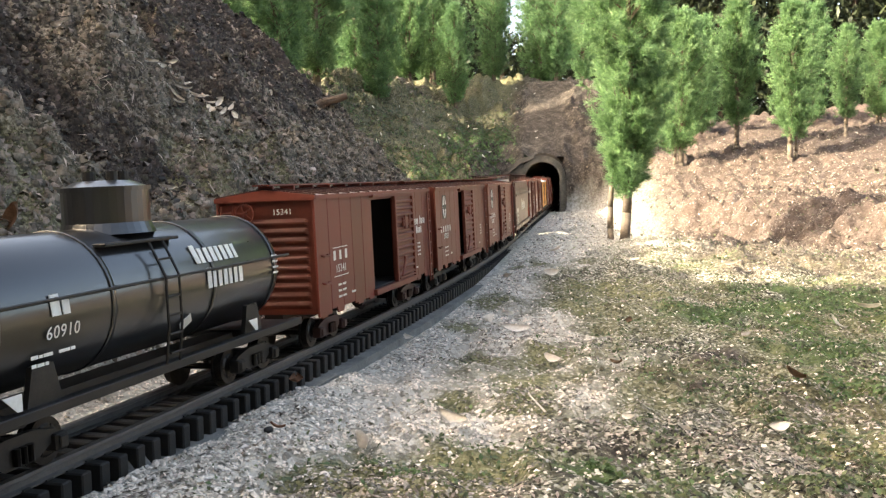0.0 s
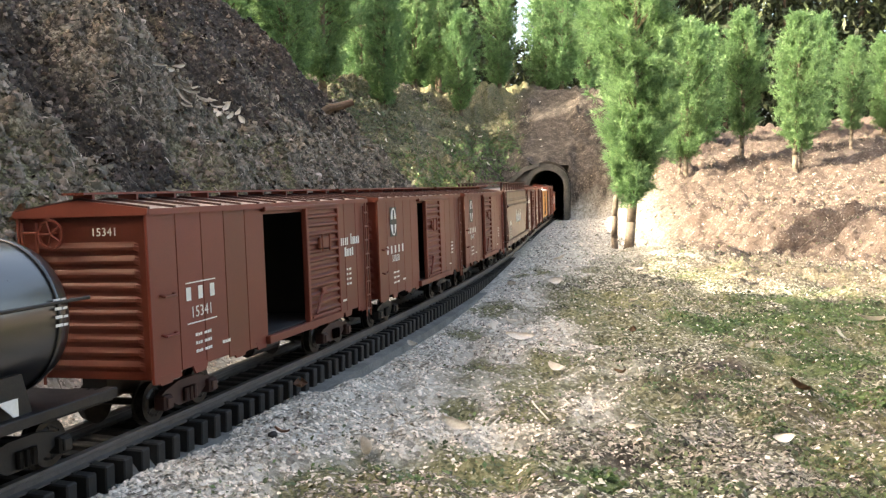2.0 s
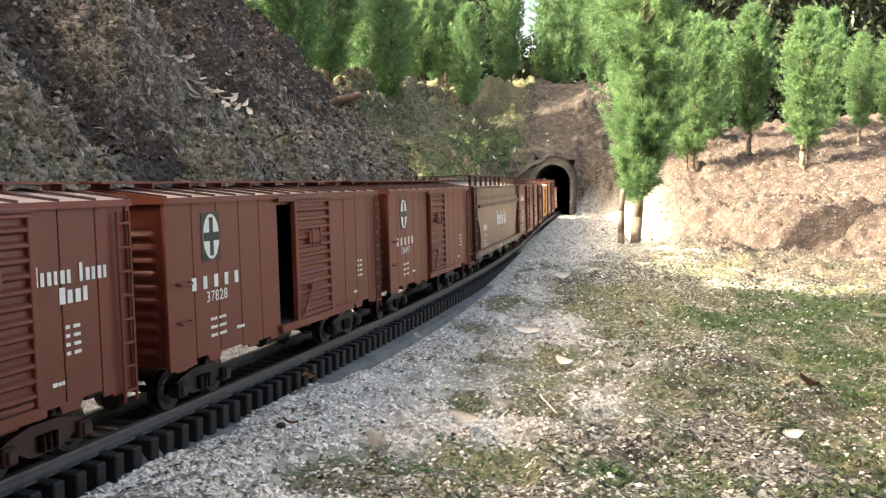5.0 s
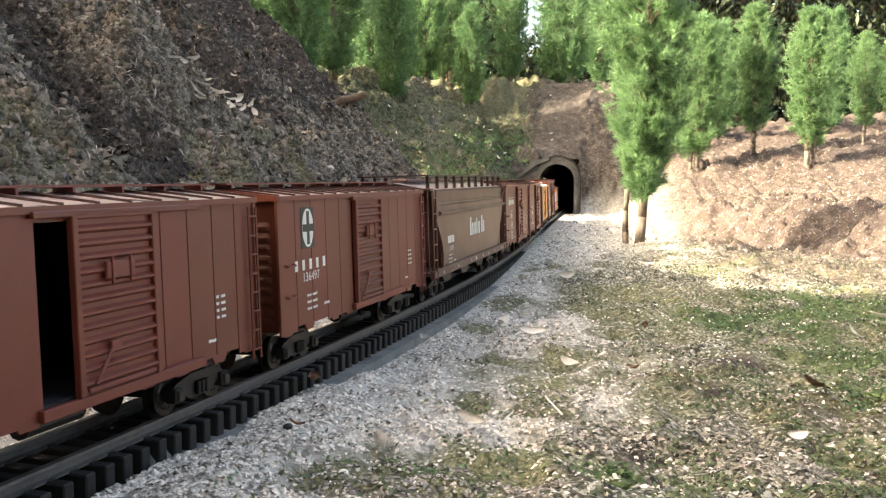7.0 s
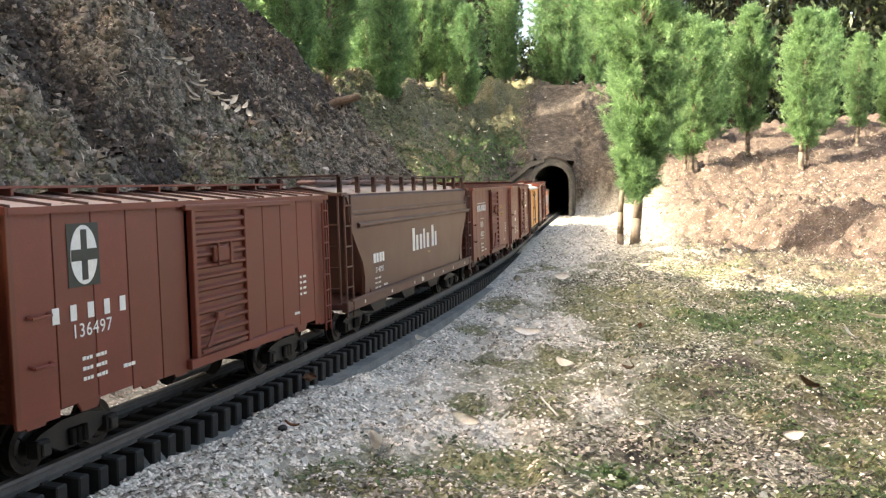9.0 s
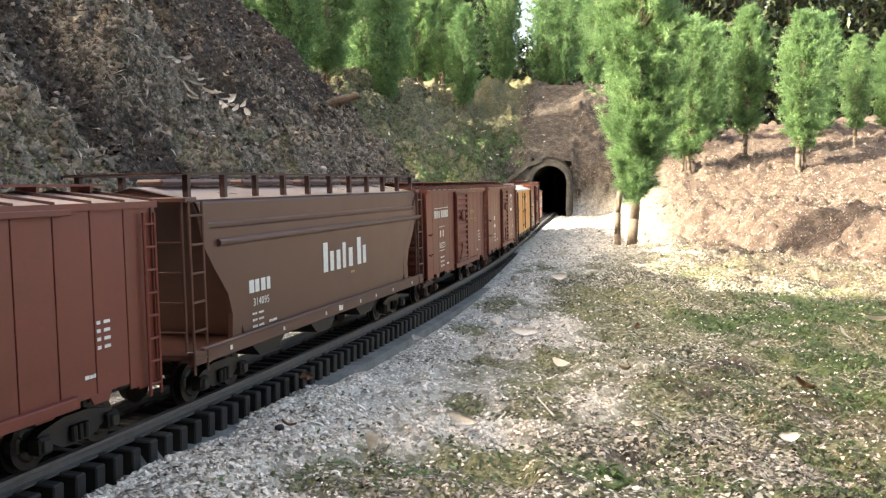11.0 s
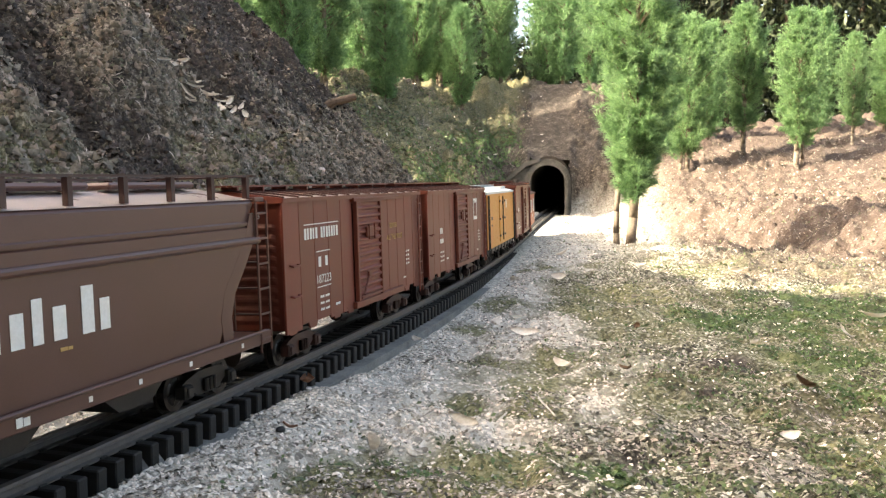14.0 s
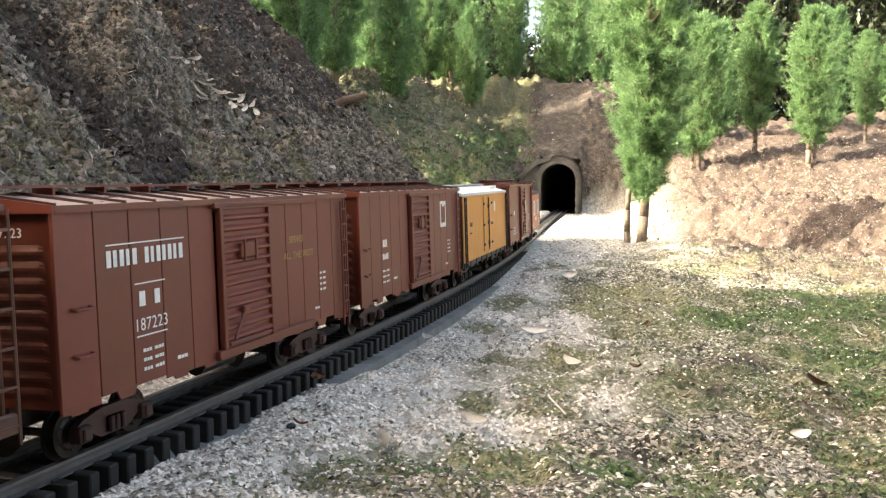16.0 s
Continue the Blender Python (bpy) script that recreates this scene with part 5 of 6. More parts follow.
def car_pose(s, half):
    a, b = track(s - half), track(s + half)
    m, d = (a + b) / 2, b - a
    return pose(m.x, m.y, m.z, -math.degrees(BANK), -math.degrees(math.asin(d.z / d.length)), math.degrees(math.atan2(d.y, d.x)))


def motions():
    times = [i * 0.5 for i in range(33)]
    for car, off, half in cars:
        walk(car, [(t, car_pose(train_place(t) + off, half)) for t in times])
    # wheels turn by the way the train has run
    ticks = [i * 0.125 for i in range(129)]
    for w, x in wheels:
        rows = []
        for t in ticks:
            a = (train_place(t) - train_place(0)) / WHEEL_R
            rows.append((t, Matrix.Translation((x, 0, WHEEL_R)) @ Matrix.Rotation(a, 4, "Y")))
        walk(w, rows)


# ---- planting and litter ----
def mesh_np(name, v, f, material):
    """A mesh from arrays of places and of faces with equal corner counts."""
    v, f = np.asarray(v, np.float32), np.asarray(f, np.int32)
    me = bpy.data.meshes.new(name)
    me.vertices.add(len(v))
    me.vertices.foreach_set("co", v.ravel())
    me.loops.add(f.size)
    me.loops.foreach_set("vertex_index", f.ravel())
    me.polygons.add(len(f))
    me.polygons.foreach_set("loop_start", np.arange(0, f.size, f.shape[1], dtype=np.int32))
    me.update(calc_edges=True)
    me.materials.append(material)
    return me


def unit(v):
    return v / np.maximum(np.linalg.norm(v, axis=-1, keepdims=True), 1e-9)


def needles(rng, base, way, length, width):
    """Slim pointed blades from base along way."""
    n = len(base)
    side = unit(np.cross(way, rng.normal(size=(n, 3)))) * width / 2
    tip = base + way * length[:, None]
    v = np.stack([base - side, base + side, tip], 1).reshape(-1, 3)
    return v, np.arange(n * 3).reshape(-1, 3)


def tapered(bm, pts, r0, r1, n=8):
    k = len(pts) - 1
    for i in range(k):
        rod(bm, pts[i], pts[i + 1], r0 + (r1 - r0) * i / k, n, r0 + (r1 - r0) * (i + 1) / k)


def conifer_meshes(seed, height, clear, radius, branches, sprigs, blades, material, trunks=1, top=0.75, length=0.026, gap=0.0, thin=0.0):
    """Trunk and crown of a young pine: rising limbs that carry bristling shoots. clear: bare trunk; top: how slim the tip is; thin: how slim the foot of the crown is."""
    rng = np.random.default_rng(seed)
    bm = bmesh.new()
    lines = []
    for k in range(trunks):
        off = np.array([0.0, 0.0]) if k == 0 else np.array([-0.022 - 0.004 * k, 0.020])
        h = height * (0.88 if k == 0 else 0.5)
        pts = []
        bend = rng.normal(0, 0.005, (2, 2))
        for i in range(9):
            t = i / 8
            o = off * (1 - 0.3 * t) + bend[0] * math.sin(3 * t) + bend[1] * math.sin(7 * t) * 0.5
            pts.append(Vector((o[0], o[1], -0.02 + (h + 0.02) * t)))
        r = 0.0125 * height / 0.75 * (1 if k == 0 else 0.65)
        tapered(bm, pts, r, r * 0.22)
        rod(bm, pts[0], pts[0] + (pts[1] - pts[0]) * 0.25, r * 1.5, 8, r)
        lines.append(pts)
    base, way, size = [], [], []
    twigs = bmesh.new()
    for i in range(branches):
        t = (i + rng.random()) / branches
        z = clear + (height - 0.085 - clear) * t
        prof = (0.45 + 0.55 * math.sin(math.pi * min(1, t / 0.55) / 2)) * (1 - max(0, (t - 0.5) / 0.5) ** 1.8 * top)
        prof *= 1 - thin * max(0.0, 1 - t / 0.42)
        if t < 0.12:
            prof *= 0.55 + 0.45 * t / 0.12
        pts = lines[i % len(lines)] if t < 0.3 and i % 4 == 1 and not thin else lines[0]
        j = min(0.999, z / (height * 0.88)) * 8
        k = min(7, int(j))
        foot = np.array(pts[k].lerp(pts[k + 1], j - k))
        az = i * 2.39996 + rng.normal(0, 0.3)
        lump = 1 + 0.26 * math.sin(3 * az + 9 * t) + 0.22 * math.sin(5 * az - 17 * t)
        if gap and math.sin(2 * az + 13 * t + seed) > 1 - gap:
            continue
        reach = radius * prof * lump * rng.uniform(0.72, 1.06)
        up = rng.uniform(0.5, 1.1)
        d = unit(np.array([math.cos(az), math.sin(az), up]))
        foot = foot - np.array([0, 0, reach * up * 0.45])
        if foot[2] < clear * 0.6:
            foot[2] = clear * 0.6
        tip = foot + d * reach * math.sqrt(1 + up * up * 0.4)
        if i % 2 == 0:
            rod(twigs, Vector(foot), Vector(foot * 0.25 + tip * 0.75), 0.0024, 4, 0.0010)
        for s in range(sprigs):
            u = 0.30 + 0.70 * (s + rng.random()) / sprigs
            p = foot + (tip - foot) * u + rng.normal(0, 0.012, 3)
            ax = unit(d + rng.normal(0, 0.42, 3) + np.array([0, 0, 0.25]))
            w = rng.random(blades)
            q = p + ax * (w * 0.032)[:, None]
            n = unit(ax * (0.35 + 0.9 * w)[:, None] + unit(rng.normal(size=(blades, 3))) * 0.95)
            base.append(q)
            way.append(n)
            size.append(length * rng.uniform(0.7, 1.15, blades))
    v, f = needles(rng, np.concatenate(base), np.concatenate(way), np.concatenate(size), 0.0018 if blades > 40 else 0.0024 if blades > 26 else 0.0031)
    return mesh_of(bm, "trunk", BARK, True), mesh_of(twigs, "branchwork", BARK_DARK), mesh_np("crown", v, f, material)


def plant(meshes, x, y, scale, turn, label, sink=0.0):
    tree = tagged(new("pine_tree"), label, "tree", "young pines")
    tree.matrix_basis = Matrix.Translation((x, y, height(x, y) - sink)) @ pose(0, 0, 0, 0, 0, turn) @ Matrix.Scale(scale, 4)
    for name, me in zip(("trunk", "branchwork", "crown"), meshes):
        share(name, me, tree, Matrix())
    return tree


def build_trees():
    near = conifer_meshes(3, 0.86, 0.15, 0.120, 310, 7, 54, NEEDLE, 2, 0.40, 0.024, 0.45, 0.60)
    full = conifer_meshes(5, 0.80, 0.10, 0.150, 270, 8, 32, NEEDLE, 2, 0.88, 0.020, 0.16)
    slim = conifer_meshes(7, 0.80, 0.17, 0.120, 250, 8, 32, NEEDLE, 2, 0.85, 0.020, 0.16)
    airy = conifer_meshes(11, 0.80, 0.14, 0.130, 200, 6, 30, NEEDLE, 1, 0.88, 0.024, 0.15)
    dark = conifer_meshes(13, 0.80, 0.04, 0.160, 230, 5, 24, NEEDLE_DARK, 1, 0.92, 0.028)
    tall = conifer_meshes(17, 0.80, 0.05, 0.135, 220, 5, 24, NEEDLE_DARK, 1, 0.82, 0.028)
    plant(near, 0.555, 2.57, 1.08, 20, "slender young pine with twin bare stems beside the gravel")
    plant(full, 1.136, 4.106, 0.92, 40, "bushy young pine in sun on the mulched bank")
    plant(slim, 1.43, 4.24, 0.90, 110, "narrow young pine on the mulched bank")
    plant(slim, 1.558, 3.931, 0.90, 230, "narrow sunlit young pine with bare forked stem")
    plant(airy, 1.886, 4.128, 0.66, 10, "small open young pine with a pale thin stem")
    plant(full, 2.16, 4.40, 0.66, 150, "small bushy young pine on the mulched bank")
    plant(full, 2.55, 4.75, 0.85, 70, "bushy young pine far up the mulched bank")
    plant(dark, 2.00, 5.00, 0.75, 300, "dark young pine behind the mulched bank")
    plant(tall, 1.42, 5.25, 1.05, 20, "tall dark young pine behind the bank")
    for x, y, k, a, kind in ((0.80, 5.72, 1.05, 10, tall), (0.42, 5.75, 1.0, 140, tall), (0.17, 5.40, 0.80, 200, dark), (1.05, 6.15, 1.1, 250, dark),
                             (-0.26, 4.98, 0.90, 30, tall), (-0.10, 5.55, 1.0, 90, full), (-0.55, 4.62, 1.30, 160, full), (-0.80, 4.85, 1.2, 210, full), (-1.04, 5.15, 1.15, 270, full),
                             (-0.42, 5.60, 1.1, 310, dark), (0.05, 6.20, 1.1, 350, full), (-0.75, 6.0, 1.2, 60, tall), (-0.25, 6.6, 1.3, 120, dark), (0.02, 6.9, 1.4, 200, dark), (-0.55, 6.6, 1.3, 40, tall), (0.85, 6.9, 1.3, 300, dark), (1.35, 6.6, 1.2, 60, dark),
                             (-0.70, 4.32, 1.15, 75, dark), (-1.0, 4.40, 1.4, 20, full), (-0.95, 4.15, 1.2, 30, tall), (1.70, 5.7, 1.0, 190, tall), (2.9, 5.4, 1.0, 50, dark), (2.35, 5.6, 1.0, 140, tall), (3.3, 5.0, 0.9, 220, full)):
        plant(kind, x, y, k, a, {id(tall): "tall dark green young pine above the tunnel slope", id(dark): "broad dark green young pine in shade", id(full): "bushy mid green young pine in the row",
                                 id(slim): "narrow bright young pine in the row"}[id(kind)])


def build_woods():
    """Tall woodland far behind the young pines, and an added ring out of view."""
    rng = np.random.default_rng(23)
    n = 220000
    x = rng.uniform(-5.5, 7.5, n)
    y = rng.uniform(8.5, 11.5, n) + 0.1 * np.abs(x)
    z = 0.3 + 4.2 * rng.random(n) ** 0.9
    k = fbm(x + 0.4 * y, z, 1.1, 4, 51, 0.6) + 0.12
    # a ring: ahead, to the open side and behind; its unseen part cuts low sky light
    a = rng.uniform(-0.75, 4.0, n)
    rr = rng.uniform(8.5, 12.5, n)
    x, y = np.where(np.arange(n) % 5 < 4, x, rr * np.sin(a)), np.where(np.arange(n) % 5 < 4, y, rr * np.cos(a))
    gap = (y > 0) & (np.abs(x / np.where(y == 0, 1, y) - 0.097) < 0.014 + 0.008 * np.sin(z * 5))
    keep = ((k > -0.22) | ((z < 2.6) & (rng.random(len(z)) < 0.7))) & ~(gap & (z > 1.6))
    x, y, z = x[keep], y[keep], z[keep]
    n = len(x)
    c = np.stack([x, y, z], -1)
    a = unit(rng.normal(size=(n, 3)) + np.array([0, 0, -0.8]))
    b = unit(np.cross(a, rng.normal(size=(n, 3))))
    l, w = rng.uniform(0.028, 0.065, n)[:, None], rng.uniform(0.009, 0.022, n)[:, None]
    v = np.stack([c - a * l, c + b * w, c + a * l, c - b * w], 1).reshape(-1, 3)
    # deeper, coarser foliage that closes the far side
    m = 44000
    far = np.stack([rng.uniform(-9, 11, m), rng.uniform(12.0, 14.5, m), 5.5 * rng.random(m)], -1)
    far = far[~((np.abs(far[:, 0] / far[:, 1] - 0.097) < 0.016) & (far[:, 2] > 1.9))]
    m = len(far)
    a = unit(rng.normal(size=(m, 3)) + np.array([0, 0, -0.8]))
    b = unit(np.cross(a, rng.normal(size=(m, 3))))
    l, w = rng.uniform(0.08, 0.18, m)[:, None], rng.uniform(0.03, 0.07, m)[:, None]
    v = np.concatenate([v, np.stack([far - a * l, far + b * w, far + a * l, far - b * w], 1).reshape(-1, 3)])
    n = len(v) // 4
    tagged(new("woods", mesh_np("woods", v, np.arange(n * 4).reshape(-1, 4), WOODS_LEAF)), "dense dark woodland foliage behind the young pines, with an unseen light-blocking ring", "woods", kind="stuff")
    bm = bmesh.new()
    for i in range(46):
        tx, ty = rng.uniform(-8, 11), rng.uniform(9.0, 12.5)
        rod(bm, (tx, ty, 0.2), (tx + rng.normal(0, 0.2), ty, 6), rng.uniform(0.015, 0.04), 7, 0.01)
    tagged(part("woodland_stems", bm, BARK_DARK), "thin dark stems standing in the woodland", "woods", kind="stuff")


def scatter(name, label, category, shape, faces, x, y, size, rng, material, lift=0.0, tilt=0.5, flat=None, down=0.0):
    """Many small pieces laid on the ground, as one object; down: how far they point downhill."""
    g = ground_parts(x, y)
    e = 0.006
    gx = (ground_parts(x + e, y)[0] - g[0]) / e
    gy = (ground_parts(x, y + e)[0] - g[0]) / e
    n = len(x)
    up = unit(np.stack([-gx * 0.8, -gy * 0.8, np.ones(n)], -1) + rng.normal(0, tilt, (n, 3)))
    a = unit(np.cross(up, rng.normal(size=(n, 3))) + down * unit(np.stack([-gx, -gy, -gx * gx - gy * gy], -1)))
    b = unit(np.cross(up, a))
    shape = np.asarray(shape, float)
    k = len(shape)
    s = size[:, None]
    asp = flat if flat is not None else np.ones((n, 3))
    c = np.stack([x, y, g[0] + lift], -1)
    v = c[:, None, :] + sum((shape[None, :, i] * s * asp[:, i:i + 1])[:, :, None] * ax[:, None, :] for i, ax in enumerate((a, b, up)))
    f = (np.arange(n) * k)[:, None, None] + np.asarray(faces)[None]
    return tagged(new(name, mesh_np(name, v.reshape(-1, 3), f.reshape(-1, len(faces[0])), material)), label, category, kind="stuff")


STONE = ([(1, 0, -0.35), (-0.9, 0.1, -0.35), (0.1, 0.9, -0.35), (-0.1, -1, -0.35), (0.1, 0.1, 0.8)], [(0, 2, 4), (2, 1, 4), (1, 3, 4), (3, 0, 4)])
FLAKE = ([(-1, -0.1, 0), (-0.2, -0.42, 0.10), (0.95, 0.0, 0.02), (0.1, 0.38, 0.14)], [(0, 1, 3), (1, 2, 3)])
LEAFLET = ([(-1, 0, 0), (0, -0.55, 0.25), (1, 0, 0.1), (0, 0.55, 0.25)], [(0, 1, 2, 3)])


def fan(rng, n, near, far, spread_l=0.62, spread_r=0.66):
    """Places that thin out with distance from the viewer's end of the garden."""
    y = near * (far / near) ** rng.random(n)
    return (rng.uniform(-spread_l, spread_r, n)) * y, y


def build_litter():
    rng = np.random.default_rng(31)
    # gravel
    x, y = fan(rng, 230000, 0.42, 4.6)
    z, gravel, green, mulch, hill, slope, s, q = ground_parts(x, y)
    ok = (rng.random(len(x)) < 0.10 * (1 - hill) * (1 - slope) + 0.85 * gravel * (1 - 0.7 * green)) & (np.abs(q) > 0.047) & ((np.abs(q) > 0.060) | (s < 0.45)) & (mulch < 0.4)
    x, y = x[ok], y[ok]
    size = rng.uniform(0.0009, 0.0030, len(x)) * (1 + 0.30 * np.clip(y - 1, 0, 3))
    scatter("gravel", "pale grey angular gravel strewn beside the track", "gravel", *STONE, x, y, size, rng, PEBBLE, 0.0004, 0.35, rng.uniform(0.5, 1.3, (len(x), 3)) * np.array([1.1, 1.0, 0.6]))
    # wood flakes and small dry leaves on the open ground
    x, y = fan(rng, 260000, 0.42, 4.5)
    z, gravel, green, mulch, hill, slope, s, q = ground_parts(x, y)
    clump = step(fbm(x, y, 0.12, 3, 61), -0.3, 0.25)
    ok = (rng.random(len(x)) < (0.55 * (1 - hill) * clump + 0.9 * mulch) * (1 - 0.3 * gravel)) & (q > 0.066)
    x, y = x[ok], y[ok]
    size = rng.uniform(0.0011, 0.0038, len(x)) * (1 + 0.35 * np.clip(y - 1, 0, 3))
    scatter("wood_chips", "pale wood chips and crumbled dry leaves", "litter", *FLAKE, x, y, size, rng, LITTER, 0.0012, 0.35)
    # green creeping plants
    x, y = fan(rng, 260000, 0.42, 3.6)
    z, gravel, green, mulch, hill, slope, s, q = ground_parts(x, y)
    fresh, dark = lawn_parts(x, y)
    patch = step(fbm(x, y, 0.06, 4, 71, 0.7), -0.06, 0.22) * (0.25 + 0.75 * step(x - 0.22 * y + 0.3 * fbm(x, y, 0.3, 2, 73), -0.05, 0.22))
    some = np.maximum(0.6 * patch, fresh * step(fbm(x, y, 0.03, 3, 75, 0.7), -0.25, 0.1))
    ok = (rng.random(len(x)) < some * (1 - 0.8 * gravel) * (1 - 0.8 * mulch) * (1 - hill) * (1 - slope)) & (q > 0.09)
    x, y, fresh = x[ok], y[ok], fresh[ok]
    size = rng.uniform(0.0012, 0.0036, len(x)) * (1 + 0.3 * np.clip(y - 1, 0, 3))
    bright = rng.random(len(x)) < 0.12 + 0.8 * fresh
    for pick, name, label, paint in ((~bright, "creeping_plants", "low dull green creeping weeds and moss in patches", MOSS_LEAF), (bright, "clover_patches", "fresh green small-leaved weeds in loose patches", FRESH_LEAF)):
        scatter(name, label, "ground cover", *LEAFLET, x[pick], y[pick], size[pick], rng, paint, 0.0030, 0.6)
    # roots, straw and weeds on the steep bank and the slope above the tunnel
    n = 240000
    y = 0.5 + 5.2 * rng.random(n) ** 1.5
    x = rng.uniform(-1.5, 0.75, n)
    z, gravel, green, mulch, hill, slope, s, q = ground_parts(x, y)
    ok = (rng.random(n) < np.maximum(hill * (1 - 0.85 * bank_earth(x, y, s, q)), slope * 0.9) * (0.15 + 0.85 * step(fbm(x, y, 0.18, 4, 81, 0.6), -0.1, 0.2))) & (np.abs(q) > 0.12)
    x, y, gr = x[ok], y[ok], green[ok]
    weed = rng.random(len(x)) < 0.50 + 0.40 * gr
    size = rng.uniform(0.004, 0.012, len(x))
    w = ~weed
    strip = ([(-1, -0.06, 0), (0, -0.08, 0.25), (1, 0, 0.05), (0, 0.08, 0.28)], [(0, 1, 2, 3)])
    scatter("root_litter", "dry roots, straw and crumbs on the earth bank", "litter", *strip, x[w], y[w], size[w] * 1.15, rng, ROOT_MAT, 0.002, 0.45, None, 0.9)
    scatter("bank_weeds", "small green weeds and moss on the earth bank", "ground cover", *LEAFLET, x[weed], y[weed], size[weed] * 0.42, rng, BANK_MOSS, 0.003, 0.7)
    # weeds on the slope above the tunnel
    n = 60000
    x, y = rng.uniform(-0.55, 0.62, n), rng.uniform(3.5, 5.4, n)
    z, gravel, green, mulch, hill, slope, s, q = ground_parts(x, y)
    ok = (rng.random(n) < slope * (0.12 + 0.88 * step(fbm(x, y, 0.22, 4, 83, 0.65) + 0.25 * step(-q, 0.1, 0.5) - 0.12, -0.05, 0.15))) & (np.abs(q) > 0.15)
    lush = rng.random(n) < 0.15 + 0.75 * step(-q, 0.08, 0.2) * (1 - step(-q, 0.45, 0.75)) * (1 - step(z, 0.38, 0.5))
    for pick, name, label, paint in ((ok & ~lush, "slope_straw", "dull straw and moss on the slope above the tunnel", BANK_MOSS), (ok & lush, "slope_weeds", "leafy green weeds on the slope above the tunnel", FRESH_LEAF)):
        scatter(name, label, "ground cover", *LEAFLET, x[pick], y[pick], rng.uniform(0.004, 0.011, pick.sum()), rng, paint, 0.005, 0.7)
    # clods
    n = 100000
    y = 0.6 + 5.0 * rng.random(n) ** 1.4
    x = np.where(np.arange(n) % 4 < 3, rng.uniform(-1.1, 0.5, n), rng.uniform(0.4, 2.4, n))
    # thicker on the part of the steep bank beside the track
    x, y = np.concatenate([x, rng.uniform(-0.75, 0.0, 150000)]), np.concatenate([y, rng.uniform(0.85, 2.45, 150000)])
    n = len(x)
    z, gravel, green, mulch, hill, slope, s, q = ground_parts(x, y)
    ok = (rng.random(n) < np.maximum(np.maximum(hill, slope), mulch * 0.8)) & (np.abs(q) > 0.12)
    earth = hill * bank_earth(x, y, s, q) > rng.uniform(0.1, 1.1, n)
    for pick, name, label, paint in ((ok & ~earth, "earth_clods", "crumbly brown earth clods on the banks", CLOD), (ok & earth, "dark_crumbs", "dark crumbs of bare earth in the gullies", DARK_CLOD)):
        size = 0.0014 + 0.0075 * rng.random(pick.sum()) ** 4
        scatter(name, label, "earth", *STONE, x[pick], y[pick], size, rng, paint, 0.001, 0.6, rng.uniform(0.6, 1.2, (len(size), 3)))


DARK_CLOD = mat("dark_earth_clod", (0.014, 0.010, 0.008), (0.085, 0.064, 0.050), 40, 0.85, 0, 0.6, 0.002, 300, island=0.6)
CLOD = mat("earth_clod", (0.040, 0.031, 0.022), (0.28, 0.235, 0.175), 40, 0.92, 0, 0.6, 0.002, 300, island=0.65)


def leaf_mesh(name, l, w, curl, bend, material, seed):
    """A dry leaf: almond outline, cupped and bent, with thickness."""
    rng = random.Random(seed)
    bm = bmesh.new()
    rows = []
    n = 8
    for i in range(n + 1):
        t = i / n
        ww = w / 2 * math.sin(math.pi * min(0.98, 0.04 + 0.94 * t)) ** 0.8 * (1 + rng.uniform(-0.08, 0.08))
        x = (t - 0.5) * l
        zc = bend * l * (t - 0.5) ** 2 * 4 + rng.uniform(-0.01, 0.01) * l
        rows.append([bm.verts.new((x, k * ww, zc + curl * w * abs(k) ** 1.5 + rng.uniform(-0.01, 0.01) * w)) for k in (-1, -0.5, 0, 0.5, 1)])
    for a, b in zip(rows, rows[1:]):
        for i in range(4):
            bm.faces.new((a[i], b[i], b[i + 1], a[i + 1]))
    bmesh.ops.solidify(bm, geom=bm.faces[:], thickness=0.0003)
    bmesh.ops.recalc_face_normals(bm, faces=bm.faces)
    rod(bm, (l * 0.48, 0, bend * l), (l * 0.62, 0, bend * l * 1.2), 0.0003, 4)
    return mesh_of(bm, name, material, True)


